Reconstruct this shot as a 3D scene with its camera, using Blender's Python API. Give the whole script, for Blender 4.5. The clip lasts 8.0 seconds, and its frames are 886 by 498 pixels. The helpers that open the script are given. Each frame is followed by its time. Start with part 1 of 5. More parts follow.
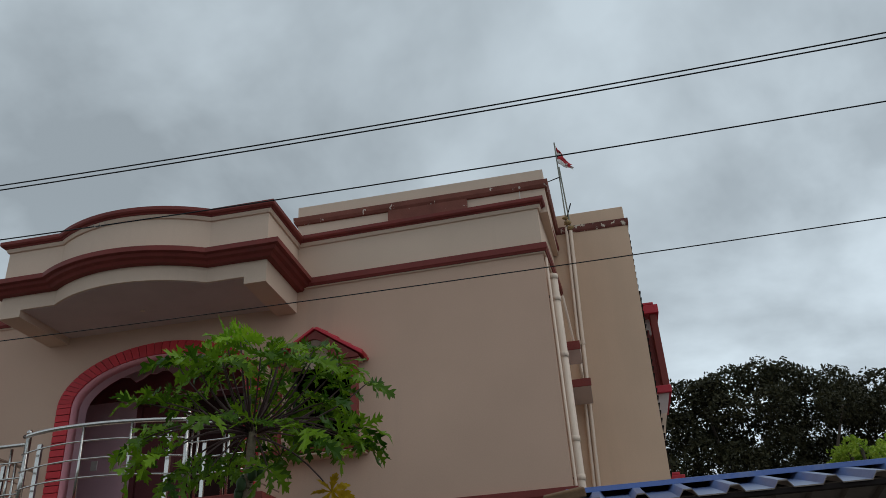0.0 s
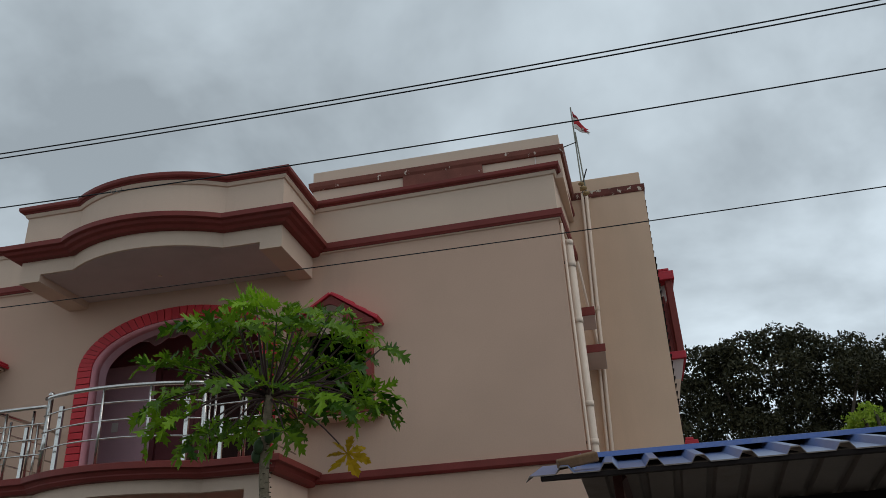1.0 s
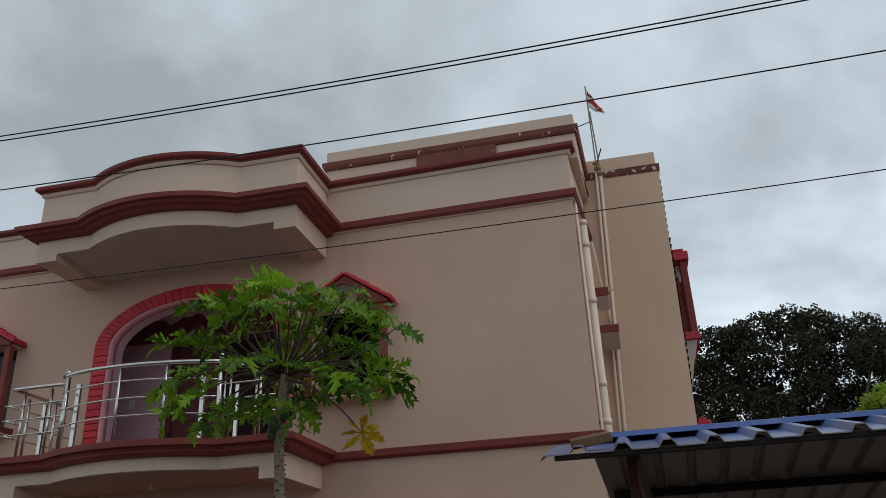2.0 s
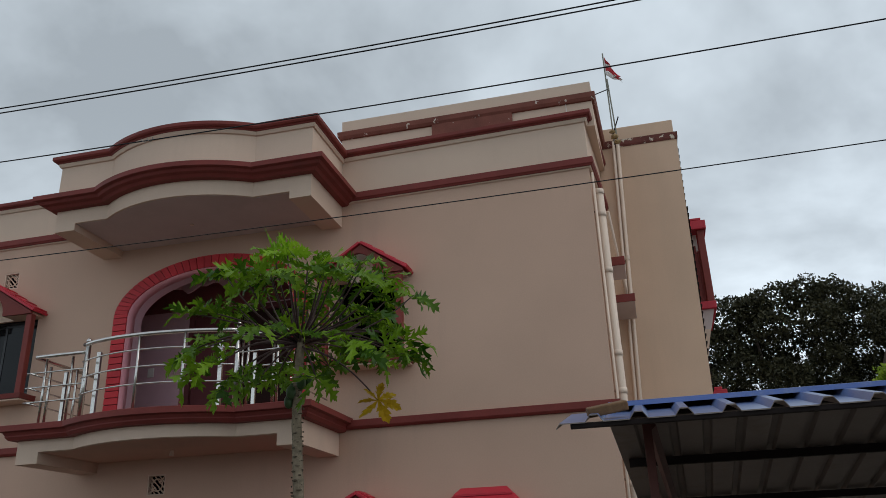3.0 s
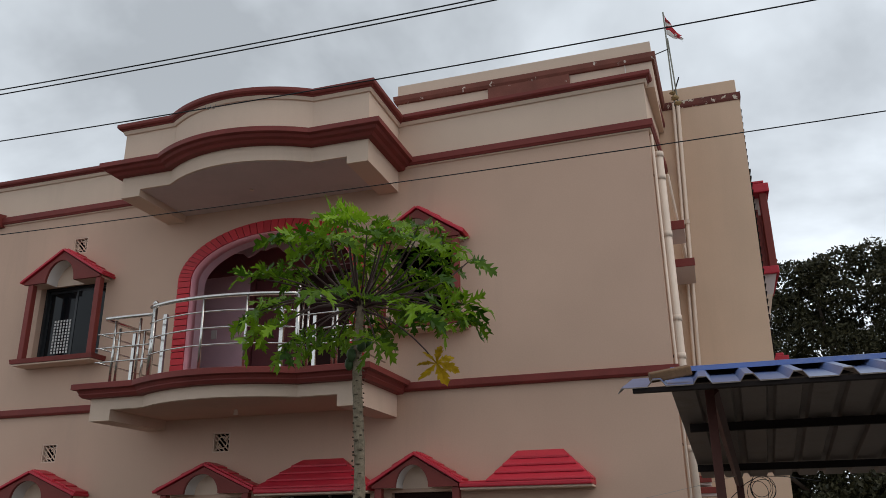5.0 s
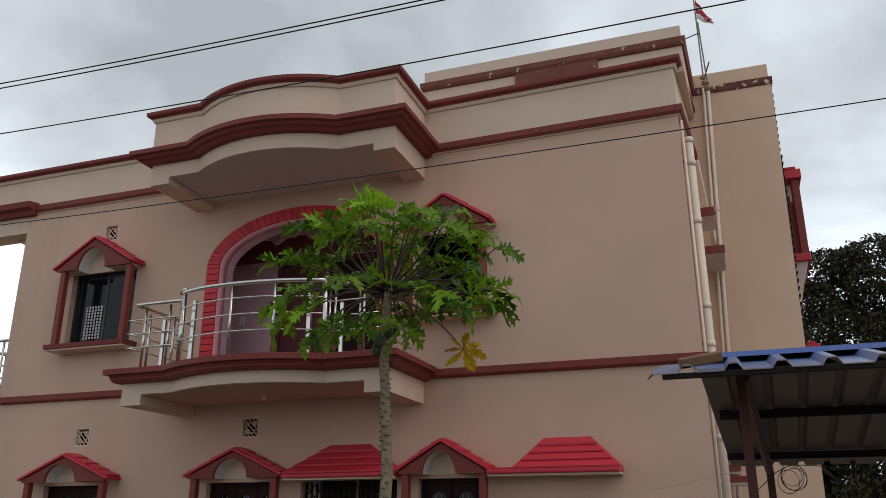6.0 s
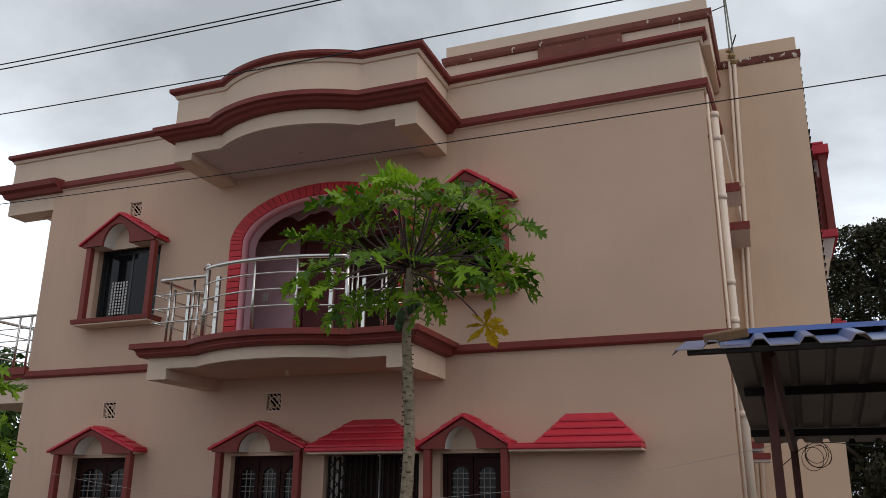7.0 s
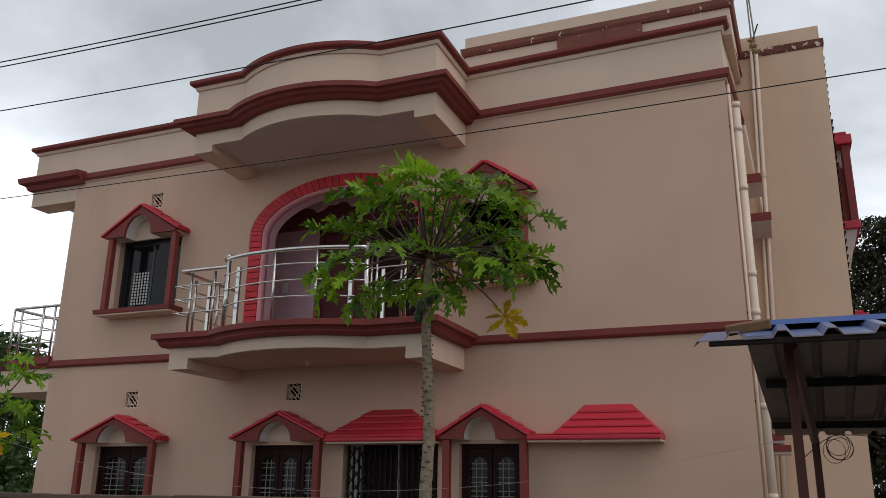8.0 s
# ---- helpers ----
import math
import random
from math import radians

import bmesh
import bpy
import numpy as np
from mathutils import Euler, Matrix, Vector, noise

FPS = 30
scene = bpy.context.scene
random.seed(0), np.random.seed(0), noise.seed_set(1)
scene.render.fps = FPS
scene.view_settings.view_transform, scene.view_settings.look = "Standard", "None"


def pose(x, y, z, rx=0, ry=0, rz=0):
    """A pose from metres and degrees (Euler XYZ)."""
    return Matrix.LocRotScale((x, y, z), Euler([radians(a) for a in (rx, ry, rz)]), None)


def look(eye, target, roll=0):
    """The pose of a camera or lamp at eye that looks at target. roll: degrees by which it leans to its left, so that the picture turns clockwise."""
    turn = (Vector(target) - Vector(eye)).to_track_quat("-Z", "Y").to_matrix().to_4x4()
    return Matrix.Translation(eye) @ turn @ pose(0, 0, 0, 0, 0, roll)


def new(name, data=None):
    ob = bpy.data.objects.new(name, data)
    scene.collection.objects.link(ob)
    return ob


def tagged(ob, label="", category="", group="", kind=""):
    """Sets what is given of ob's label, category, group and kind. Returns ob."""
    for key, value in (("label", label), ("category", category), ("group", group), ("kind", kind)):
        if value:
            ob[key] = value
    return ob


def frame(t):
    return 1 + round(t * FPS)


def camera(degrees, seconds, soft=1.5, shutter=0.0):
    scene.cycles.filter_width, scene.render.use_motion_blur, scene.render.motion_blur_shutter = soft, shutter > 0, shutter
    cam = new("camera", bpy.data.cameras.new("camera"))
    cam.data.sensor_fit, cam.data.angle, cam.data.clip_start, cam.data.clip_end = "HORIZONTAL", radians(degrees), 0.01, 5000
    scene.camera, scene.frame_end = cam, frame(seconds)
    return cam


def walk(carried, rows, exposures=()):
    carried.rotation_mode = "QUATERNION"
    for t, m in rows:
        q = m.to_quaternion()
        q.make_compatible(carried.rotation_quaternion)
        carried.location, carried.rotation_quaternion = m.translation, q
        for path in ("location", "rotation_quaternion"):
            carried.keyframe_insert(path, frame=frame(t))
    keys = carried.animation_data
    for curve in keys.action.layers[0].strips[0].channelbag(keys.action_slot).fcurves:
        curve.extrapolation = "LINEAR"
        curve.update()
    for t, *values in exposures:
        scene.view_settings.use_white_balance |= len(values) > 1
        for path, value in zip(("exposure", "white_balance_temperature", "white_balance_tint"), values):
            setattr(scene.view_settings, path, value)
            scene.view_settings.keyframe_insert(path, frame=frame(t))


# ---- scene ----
cam = camera(57.2, 8.0, soft=0.5)
PATH = [
    (0, (0.337, -9.507, 1.672), (0.034, -7.761, 2.6), -3.8),
    (0.5, (0.348, -9.506, 1.675), (0.016, -7.744, 2.56), -3.4),
    (1, (0.344, -9.505, 1.675), (-0.008, -7.731, 2.529), -3.1),
    (1.5, (0.338, -9.509, 1.677), (-0.032, -7.728, 2.507), -2.8),
    (3, (0.327, -9.494, 1.679), (-0.108, -7.689, 2.422), -2.1),
    (3.5, (0.315, -9.492, 1.68), (-0.148, -7.672, 2.368), -1.8),
    (4, (0.305, -9.516, 1.679), (-0.19, -7.697, 2.346), -1.5),
    (4.5, (0.295, -9.525, 1.682), (-0.24, -7.717, 2.349), -1.1),
    (6, (0.272, -9.503, 1.664), (-0.362, -7.717, 2.301), -0.1),
    (6.5, (0.263, -9.493, 1.665), (-0.404, -7.708, 2.269), 0.2),
    (7, (0.254, -9.492, 1.658), (-0.434, -7.707, 2.241), 0.4),
    (7.5, (0.244, -9.499, 1.658), (-0.463, -7.717, 2.227), 0.5),
    (8, (0.241, -9.51, 1.652), (-0.489, -7.735, 2.214), 0.8),
]
walk(cam, [(t, look(eye, target, roll)) for t, eye, target, roll in PATH],
     exposures=[(0.0, -0.03, 6500, 10), (1.5, 0.10, 6540, 11), (2.8, 0.18, 6600, 12.5), (3.0, 0.22, 6600, 12.5), (3.3, 0.38, 6650, 13), (3.5, 0.38, 6650, 14), (4.0, 0.43, 6750, 15), (6.0, 0.42, 6850, 16), (8.0, 0.41, 6900, 17)])

# ---- world, sun ----
world = bpy.data.worlds.new("overcast_sky")
scene.world = world
world.use_nodes = True
wn, wl = world.node_tree.nodes, world.node_tree.links
wn.clear()


def wnode(kind, **kw):
    n = wn.new(kind)
    for k, v in kw.items():
        n.inputs[k].default_value = v
    return n


tc = wnode("ShaderNodeTexCoord")
sep = wnode("ShaderNodeSeparateXYZ")
wl.new(tc.outputs["Generated"], sep.inputs[0])
zc = wn.new("ShaderNodeMath"); zc.operation = "MAXIMUM"; zc.inputs[1].default_value = 0.0
wl.new(sep.outputs["Z"], zc.inputs[0])
zo = wn.new("ShaderNodeMath"); zo.operation = "ADD"; zo.inputs[1].default_value = 0.42
wl.new(zc.outputs[0], zo.inputs[0])
flat = wn.new("ShaderNodeCombineXYZ")
for ax in ("X", "Y"):
    dv = wn.new("ShaderNodeMath"); dv.operation = "DIVIDE"
    wl.new(sep.outputs[ax], dv.inputs[0]); wl.new(zo.outputs[0], dv.inputs[1])
    wl.new(dv.outputs[0], flat.inputs[ax])
n1 = wnode("ShaderNodeTexNoise", Scale=2.0, Detail=6.0, Roughness=0.52, Distortion=0.25)
wl.new(flat.outputs[0], n1.inputs["Vector"])
ramp = wn.new("ShaderNodeValToRGB")
ramp.color_ramp.elements[0].position, ramp.color_ramp.elements[0].color = 0.39, (0.335, 0.39, 0.43, 1)
ramp.color_ramp.elements[1].position, ramp.color_ramp.elements[1].color = 0.61, (0.595, 0.69, 0.755, 1)
wl.new(n1.outputs["Fac"], ramp.inputs[0])
# the cloud cover is thinner and brighter towards the north-east
thin = wn.new("ShaderNodeVectorMath"); thin.operation = "DOT_PRODUCT"
thin.inputs[1].default_value = Vector((0.62, 0.74, 0.26)).normalized()
wl.new(tc.outputs["Generated"], thin.inputs[0])
tm = wn.new("ShaderNodeMapRange"); tm.interpolation_type = "SMOOTHSTEP"
tm.inputs["From Min"].default_value, tm.inputs["From Max"].default_value = 0.72, 0.99
tm.inputs["To Min"].default_value, tm.inputs["To Max"].default_value = 0.90, 1.20
wl.new(thin.outputs["Value"], tm.inputs["Value"])
low = wn.new("ShaderNodeMapRange")
low.inputs["From Min"].default_value, low.inputs["From Max"].default_value = 0.12, 0.5
low.inputs["To Min"].default_value, low.inputs["To Max"].default_value = 1.42, 1.09
wl.new(sep.outputs["Z"], low.inputs["Value"])
# and glares white low in the west
west = wn.new("ShaderNodeVectorMath"); west.operation = "DOT_PRODUCT"
west.inputs[1].default_value = Vector((-0.80, 0.58, 0.12)).normalized()
wl.new(tc.outputs["Generated"], west.inputs[0])
wm = wn.new("ShaderNodeMapRange"); wm.interpolation_type = "SMOOTHSTEP"
wm.inputs["From Min"].default_value, wm.inputs["From Max"].default_value = 0.955, 0.995
wm.inputs["To Min"].default_value, wm.inputs["To Max"].default_value = 1.0, 1.6
wl.new(west.outputs["Value"], wm.inputs["Value"])
both = wn.new("ShaderNodeMath"); both.operation = "MULTIPLY"
wl.new(tm.outputs[0], both.inputs[0]); wl.new(wm.outputs[0], both.inputs[1])
tot = wn.new("ShaderNodeMath"); tot.operation = "MULTIPLY"
wl.new(both.outputs[0], tot.inputs[0]); wl.new(low.outputs[0], tot.inputs[1])
bright = wn.new("ShaderNodeVectorMath"); bright.operation = "SCALE"
wl.new(ramp.outputs["Color"], bright.inputs[0]); wl.new(tot.outputs[0], bright.inputs["Scale"])
sky = wn.new("ShaderNodeTexSky")
sky.sky_type, sky.sun_disc, sky.sun_elevation, sky.sun_rotation = "NISHITA", False, radians(52), radians(100)
bg_sky = wnode("ShaderNodeBackground", Strength=0.05)
bg_cloud = wnode("ShaderNodeBackground", Strength=1.0)
wl.new(sky.outputs[0], bg_sky.inputs["Color"]); wl.new(bright.outputs[0], bg_cloud.inputs["Color"])
mixw = wn.new("ShaderNodeMixShader"); mixw.inputs[0].default_value = 0.93
wl.new(bg_sky.outputs[0], mixw.inputs[1]); wl.new(bg_cloud.outputs[0], mixw.inputs[2])
wout = wn.new("ShaderNodeOutputWorld")
wl.new(mixw.outputs[0], wout.inputs["Surface"])

sun = new("sun", bpy.data.lights.new("sun", "SUN"))
sun.data.energy, sun.data.angle, sun.data.color = 0.5, radians(40), (1.0, 0.95, 0.88)
sun.matrix_world = look((8, -1.5, 10), (0, 0, 0))


# ---- materials ----
def mat(name, base, rough=0.8, metal=0.0, var=0.12, scale=3.0, fine=60.0, bump=0.15, stain=None, stain_amt=0.0, stain_scale=1.2, spec=0.3, drip=False, obj_random=0.0, flake=0.655):
    m = bpy.data.materials.new(name)
    m.use_nodes = True
    nt = m.node_tree
    N, L = nt.nodes, nt.links
    b = N["Principled BSDF"]
    b.inputs["Roughness"].default_value, b.inputs["Metallic"].default_value = rough, metal
    b.inputs["Specular IOR Level"].default_value = spec
    co = N.new("ShaderNodeTexCoord")
    big = N.new("ShaderNodeTexNoise"); big.inputs["Scale"].default_value = scale; big.inputs["Detail"].default_value = 5
    small = N.new("ShaderNodeTexNoise"); small.inputs["Scale"].default_value = fine; small.inputs["Detail"].default_value = 4
    for n in (big, small):
        L.new(co.outputs["Object"], n.inputs["Vector"])
    add = N.new("ShaderNodeMath"); add.operation = "ADD"
    L.new(big.outputs["Fac"], add.inputs[0])
    half = N.new("ShaderNodeMath"); half.operation = "MULTIPLY"; half.inputs[1].default_value = 0.5
    L.new(small.outputs["Fac"], half.inputs[0]); L.new(half.outputs[0], add.inputs[1])
    mr = N.new("ShaderNodeMapRange")
    mr.inputs["From Min"].default_value, mr.inputs["From Max"].default_value = 0.45, 1.05
    mr.inputs["To Min"].default_value, mr.inputs["To Max"].default_value = 1 - var, 1 + var
    L.new(add.outputs[0], mr.inputs["Value"])
    value = mr.outputs[0]
    if obj_random:
        oi = N.new("ShaderNodeObjectInfo")
        om = N.new("ShaderNodeMapRange")
        om.inputs["To Min"].default_value, om.inputs["To Max"].default_value = 1 - obj_random, 1 + obj_random
        L.new(oi.outputs["Random"], om.inputs["Value"])
        mu = N.new("ShaderNodeMath"); mu.operation = "MULTIPLY"
        L.new(value, mu.inputs[0]); L.new(om.outputs[0], mu.inputs[1])
        value = mu.outputs[0]
    sc = N.new("ShaderNodeVectorMath"); sc.operation = "SCALE"
    sc.inputs[0].default_value = base
    L.new(value, sc.inputs["Scale"])
    col = sc.outputs[0]
    if stain:
        st = N.new("ShaderNodeTexNoise"); st.inputs["Detail"].default_value = 8; st.inputs["Roughness"].default_value = 0.65
        st.inputs["Scale"].default_value = stain_scale
        if drip:
            mp = N.new("ShaderNodeMapping"); mp.inputs["Scale"].default_value = (1, 1, 0.15)
            L.new(co.outputs["Object"], mp.inputs["Vector"]); L.new(mp.outputs[0], st.inputs["Vector"])
        else:
            L.new(co.outputs["Object"], st.inputs["Vector"])
        sr = N.new("ShaderNodeMapRange")
        sr.inputs["From Min"].default_value, sr.inputs["From Max"].default_value = (0.55, 0.75) if stain_amt < 1 else (flake, flake + 0.015)
        sr.inputs["To Min"].default_value, sr.inputs["To Max"].default_value = 0, stain_amt
        L.new(st.outputs["Fac"], sr.inputs["Value"])
        mx = N.new("ShaderNodeMix"); mx.data_type = "RGBA"
        L.new(sr.outputs[0], mx.inputs[0]); L.new(col, mx.inputs[6]); mx.inputs[7].default_value = (*stain, 1)
        col = mx.outputs[2]
    L.new(col, b.inputs["Base Color"])
    bp = N.new("ShaderNodeBump"); bp.inputs["Strength"].default_value = bump; bp.inputs["Distance"].default_value = 0.01
    L.new(add.outputs[0], bp.inputs["Height"]); L.new(bp.outputs[0], b.inputs["Normal"])
    return m


M_WALL = mat("taupe_plaster", (0.60, 0.405, 0.305), 0.85, var=0.07, scale=0.9, stain=(0.42, 0.30, 0.24), stain_amt=0.5, stain_scale=0.9, drip=True)
M_CREAM = mat("cream_plaster", (0.67, 0.51, 0.40), 0.8, var=0.05, scale=1.4, stain=(0.48, 0.37, 0.29), stain_amt=0.3, stain_scale=1.5, drip=True)
M_WING = mat("sand_plaster", (0.65, 0.46, 0.33), 0.85, var=0.07, scale=1.0, stain=(0.50, 0.36, 0.26), stain_amt=0.35, stain_scale=0.9, drip=True)
M_SOFFIT = mat("soffit_plaster", (0.56, 0.465, 0.445), 0.85, var=0.06, stain=(0.35, 0.29, 0.26), stain_amt=0.3)
M_BAND = mat("maroon_paint", (0.205, 0.038, 0.031), 0.6, var=0.16, scale=2.5, stain=(0.12, 0.04, 0.034), stain_amt=0.6, stain_scale=2.0)
M_PEEL = mat("peeling_maroon_paint", (0.21, 0.07, 0.05), 0.75, var=0.25, scale=4, stain=(0.66, 0.58, 0.50), stain_amt=1.0, stain_scale=8.5, flake=0.64)
M_FLAKE = mat("flaking_maroon_paint", (0.15, 0.045, 0.035), 0.75, var=0.3, scale=5, stain=(0.62, 0.54, 0.44), stain_amt=1.0, stain_scale=11, flake=0.585)
M_RED = mat("red_paint", (0.54, 0.026, 0.046), 0.45, var=0.12, scale=3, stain=(0.30, 0.03, 0.04), stain_amt=0.4, stain_scale=3, spec=0.4)
M_BRICK = mat("red_brick_paint", (0.55, 0.030, 0.040), 0.5, var=0.12, obj_random=0.14, fine=90, bump=0.3)
M_CURTAIN = mat("maroon_brown_door_paint", (0.13, 0.035, 0.04), 0.6, var=0.15)
M_JOINT = mat("dark_red_mortar", (0.13, 0.018, 0.02), 0.9)
M_POST = mat("dull_red_post_paint", (0.23, 0.043, 0.035), 0.55, var=0.12)
M_WHITE = mat("white_plaster", (0.72, 0.69, 0.66), 0.75, var=0.05)
M_PINK = mat("pink_plaster", (0.86, 0.40, 0.46), 0.75, var=0.06)
M_LILAC = mat("lilac_plaster", (0.66, 0.42, 0.48), 0.6, var=0.08)
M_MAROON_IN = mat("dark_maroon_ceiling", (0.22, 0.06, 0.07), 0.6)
M_WOOD = mat("dark_brown_wood", (0.030, 0.011, 0.010), 0.65, var=0.3, scale=6, spec=0.12)
M_FRAME = mat("black_aluminium", (0.02, 0.022, 0.025), 0.35, spec=0.5)
M_GRILLE = mat("white_grille_paint", (0.62, 0.60, 0.58), 0.5)
M_LATTICE = mat("dusty_lattice_paint", (0.22, 0.19, 0.175), 0.6)
M_IRON = mat("dark_iron", (0.016, 0.011, 0.010), 0.7, spec=0.15)
# near-black base stands in for the shade inside rooms and vents
M_DARK = mat("painted_inner_shade", (0.012, 0.009, 0.009), 0.95, spec=0.1)
M_STEEL = mat("stainless_steel", (0.62, 0.60, 0.57), 0.22, metal=1.0, var=0.06, bump=0.02)
M_PVC = mat("cream_pvc", (0.72, 0.58, 0.47), 0.45, var=0.07, stain=(0.42, 0.35, 0.29), stain_amt=0.4, drip=True)
M_BLUE = mat("blue_coated_sheet", (0.045, 0.12, 0.40), 0.3, var=0.15, scale=4, stain=(0.24, 0.28, 0.38), stain_amt=0.6, stain_scale=5, spec=0.9)
M_DUSTBLUE = mat("dusty_blue_sheet", (0.10, 0.145, 0.29), 0.32, var=0.15, scale=5, stain=(0.05, 0.12, 0.38), stain_amt=0.8, stain_scale=4, spec=0.5)
M_GREYSHEET = mat("grey_sheet_underside", (0.22, 0.185, 0.165), 0.55, var=0.15, stain=(0.12, 0.09, 0.07), stain_amt=0.6, stain_scale=3)
M_RUST = mat("brown_red_oxide_steel", (0.085, 0.027, 0.02), 0.6, var=0.2, stain=(0.05, 0.025, 0.02), stain_amt=0.6)
M_TAN = mat("tan_brick", (0.17, 0.095, 0.05), 0.9, var=0.25, scale=12, bump=0.6)
M_ROPE = mat("ochre_cloth", (0.30, 0.21, 0.10), 0.95, var=0.3, scale=20, fine=90, bump=0.6)
M_CABLE = mat("black_cable", (0.012, 0.012, 0.014), 0.6)
M_GREYPOLE = mat("weathered_bamboo_pole", (0.25, 0.25, 0.21), 0.8, var=0.2, scale=8)
M_CORD = mat("pale_cord", (0.36, 0.33, 0.30), 0.7)
M_BARK = mat("papaya_bark", (0.245, 0.195, 0.135), 0.95, var=0.35, scale=18, fine=55, bump=1.0, stain=(0.09, 0.075, 0.055), stain_amt=0.95, stain_scale=22)
M_SCAR = mat("leaf_scar_bark", (0.10, 0.075, 0.052), 0.95, var=0.5, scale=30, bump=0.8)
M_TRUNK = mat("dark_bark", (0.09, 0.07, 0.055), 0.95, var=0.3, scale=9, bump=0.8)
M_PETIOLE = mat("purple_brown_stalk", (0.085, 0.05, 0.048), 0.5, var=0.2)
M_FRUIT = mat("green_papaya_skin", (0.045, 0.085, 0.03), 0.4, var=0.2)
M_GROUND = mat("grassy_earth", (0.17, 0.15, 0.13), 0.95, var=0.3, scale=0.6, stain=(0.07, 0.09, 0.04), stain_amt=0.8, stain_scale=0.4)
M_ASPHALT = mat("asphalt", (0.06, 0.058, 0.056), 0.9, var=0.2, fine=120)
M_COMPOUND = mat("mossy_compound_wall", (0.12, 0.075, 0.06), 0.9, var=0.3, stain=(0.04, 0.035, 0.03), stain_amt=0.8, stain_scale=4)
M_GLASS = bpy.data.materials.new("dark_window_glass"); M_GLASS.use_nodes = True
gb = M_GLASS.node_tree.nodes["Principled BSDF"]
gb.inputs["Base Color"].default_value = (0.006, 0.008, 0.010, 1); gb.inputs["Roughness"].default_value = 0.08; gb.inputs["Specular IOR Level"].default_value = 0.25


def leaf_mat(name, base, tip, rough=0.45, trans=0.35, gloss=0.22):
    """Leaf green that differs from leaf to leaf and lets some light through."""
    m = bpy.data.materials.new(name)
    m.use_nodes = True
    N, L = m.node_tree.nodes, m.node_tree.links
    b = N["Principled BSDF"]
    out = N["Material Output"]
    g = N.new("ShaderNodeNewGeometry")
    oi = N.new("ShaderNodeObjectInfo")
    ad = N.new("ShaderNodeMath"); ad.operation = "ADD"
    fr = N.new("ShaderNodeMath"); fr.operation = "FRACT"
    L.new(g.outputs["Random Per Island"], ad.inputs[0]); L.new(oi.outputs["Random"], ad.inputs[1]); L.new(ad.outputs[0], fr.inputs[0])
    mx = N.new("ShaderNodeMix"); mx.data_type = "RGBA"
    L.new(fr.outputs[0], mx.inputs[0])
    mx.inputs[6].default_value, mx.inputs[7].default_value = (*base, 1), (*tip, 1)
    no = N.new("ShaderNodeTexNoise"); no.inputs["Scale"].default_value = 18
    tco = N.new("ShaderNodeTexCoord"); L.new(tco.outputs["Object"], no.inputs["Vector"])
    mr = N.new("ShaderNodeMapRange"); mr.inputs["To Min"].default_value, mr.inputs["To Max"].default_value = 0.6, 1.4
    L.new(no.outputs["Fac"], mr.inputs["Value"])
    sc = N.new("ShaderNodeVectorMath"); sc.operation = "SCALE"
    L.new(mx.outputs[2], sc.inputs[0]); L.new(mr.outputs[0], sc.inputs["Scale"])
    L.new(sc.outputs[0], b.inputs["Base Color"])
    b.inputs["Roughness"].default_value, b.inputs["Specular IOR Level"].default_value = rough, gloss
    tr = N.new("ShaderNodeBsdfTranslucent")
    L.new(sc.outputs[0], tr.inputs["Color"])
    ms = N.new("ShaderNodeMixShader"); ms.inputs[0].default_value = trans
    L.new(b.outputs[0], ms.inputs[1]); L.new(tr.outputs[0], ms.inputs[2]); L.new(ms.outputs[0], out.inputs["Surface"])
    return m


M_LEAF = leaf_mat("papaya_leaf_green", (0.028, 0.088, 0.006), (0.23, 0.40, 0.021), 0.36, 0.38, 0.25)
M_YOUNG = leaf_mat("young_papaya_leaf_green", (0.17, 0.36, 0.015), (0.34, 0.54, 0.03), 0.45)
M_YELLOW = leaf_mat("yellowing_leaf", (0.36, 0.20, 0.005), (0.54, 0.35, 0.010), 0.6, 0.2)
M_DARKLEAF = leaf_mat("dark_mango_foliage", (0.020, 0.022, 0.010), (0.060, 0.056, 0.025), 0.6, 0.12)
M_BUSH = leaf_mat("bush_foliage", (0.03, 0.06, 0.015), (0.07, 0.12, 0.03), 0.5, 0.2)
M_LIME = leaf_mat("lime_green_foliage", (0.20, 0.33, 0.03), (0.42, 0.54, 0.07), 0.5, 0.4)


# ---- builders ----
def finish(name, bm, material, parent=None, label="", bevel=0.0, smooth=False):
    bmesh.ops.recalc_face_normals(bm, faces=bm.faces[:])
    me = bpy.data.meshes.new(name)
    bm.to_mesh(me)
    bm.free()
    me.materials.append(material)
    if smooth:
        me.polygons.foreach_set("use_smooth", [True] * len(me.polygons))
    ob = new(name, me)
    if parent:
        ob.parent = parent
    if label:
        ob["label"] = label
    if bevel:
        bv = ob.modifiers.new("edge", "BEVEL")
        bv.width, bv.segments, bv.limit_method, bv.angle_limit = bevel, 2, "ANGLE", radians(40)
    return ob


part = finish


def empty(name, parent=None, at=(0, 0, 0)):
    ob = new(name)
    ob.location = at
    ob.empty_display_size = 0.2
    if parent:
        ob.parent = parent
    return ob


def box(bm, x0, x1, y0, y1, z0, z1):
    v = [bm.verts.new((x, y, z)) for x in (x0, x1) for y in (y0, y1) for z in (z0, z1)]
    for f in ((0, 1, 3, 2), (4, 6, 7, 5), (0, 4, 5, 1), (2, 3, 7, 6), (0, 2, 6, 4), (1, 5, 7, 3)):
        bm.faces.new([v[i] for i in f])
    return bm


def boxed(*args):
    return box(bmesh.new(), *args)


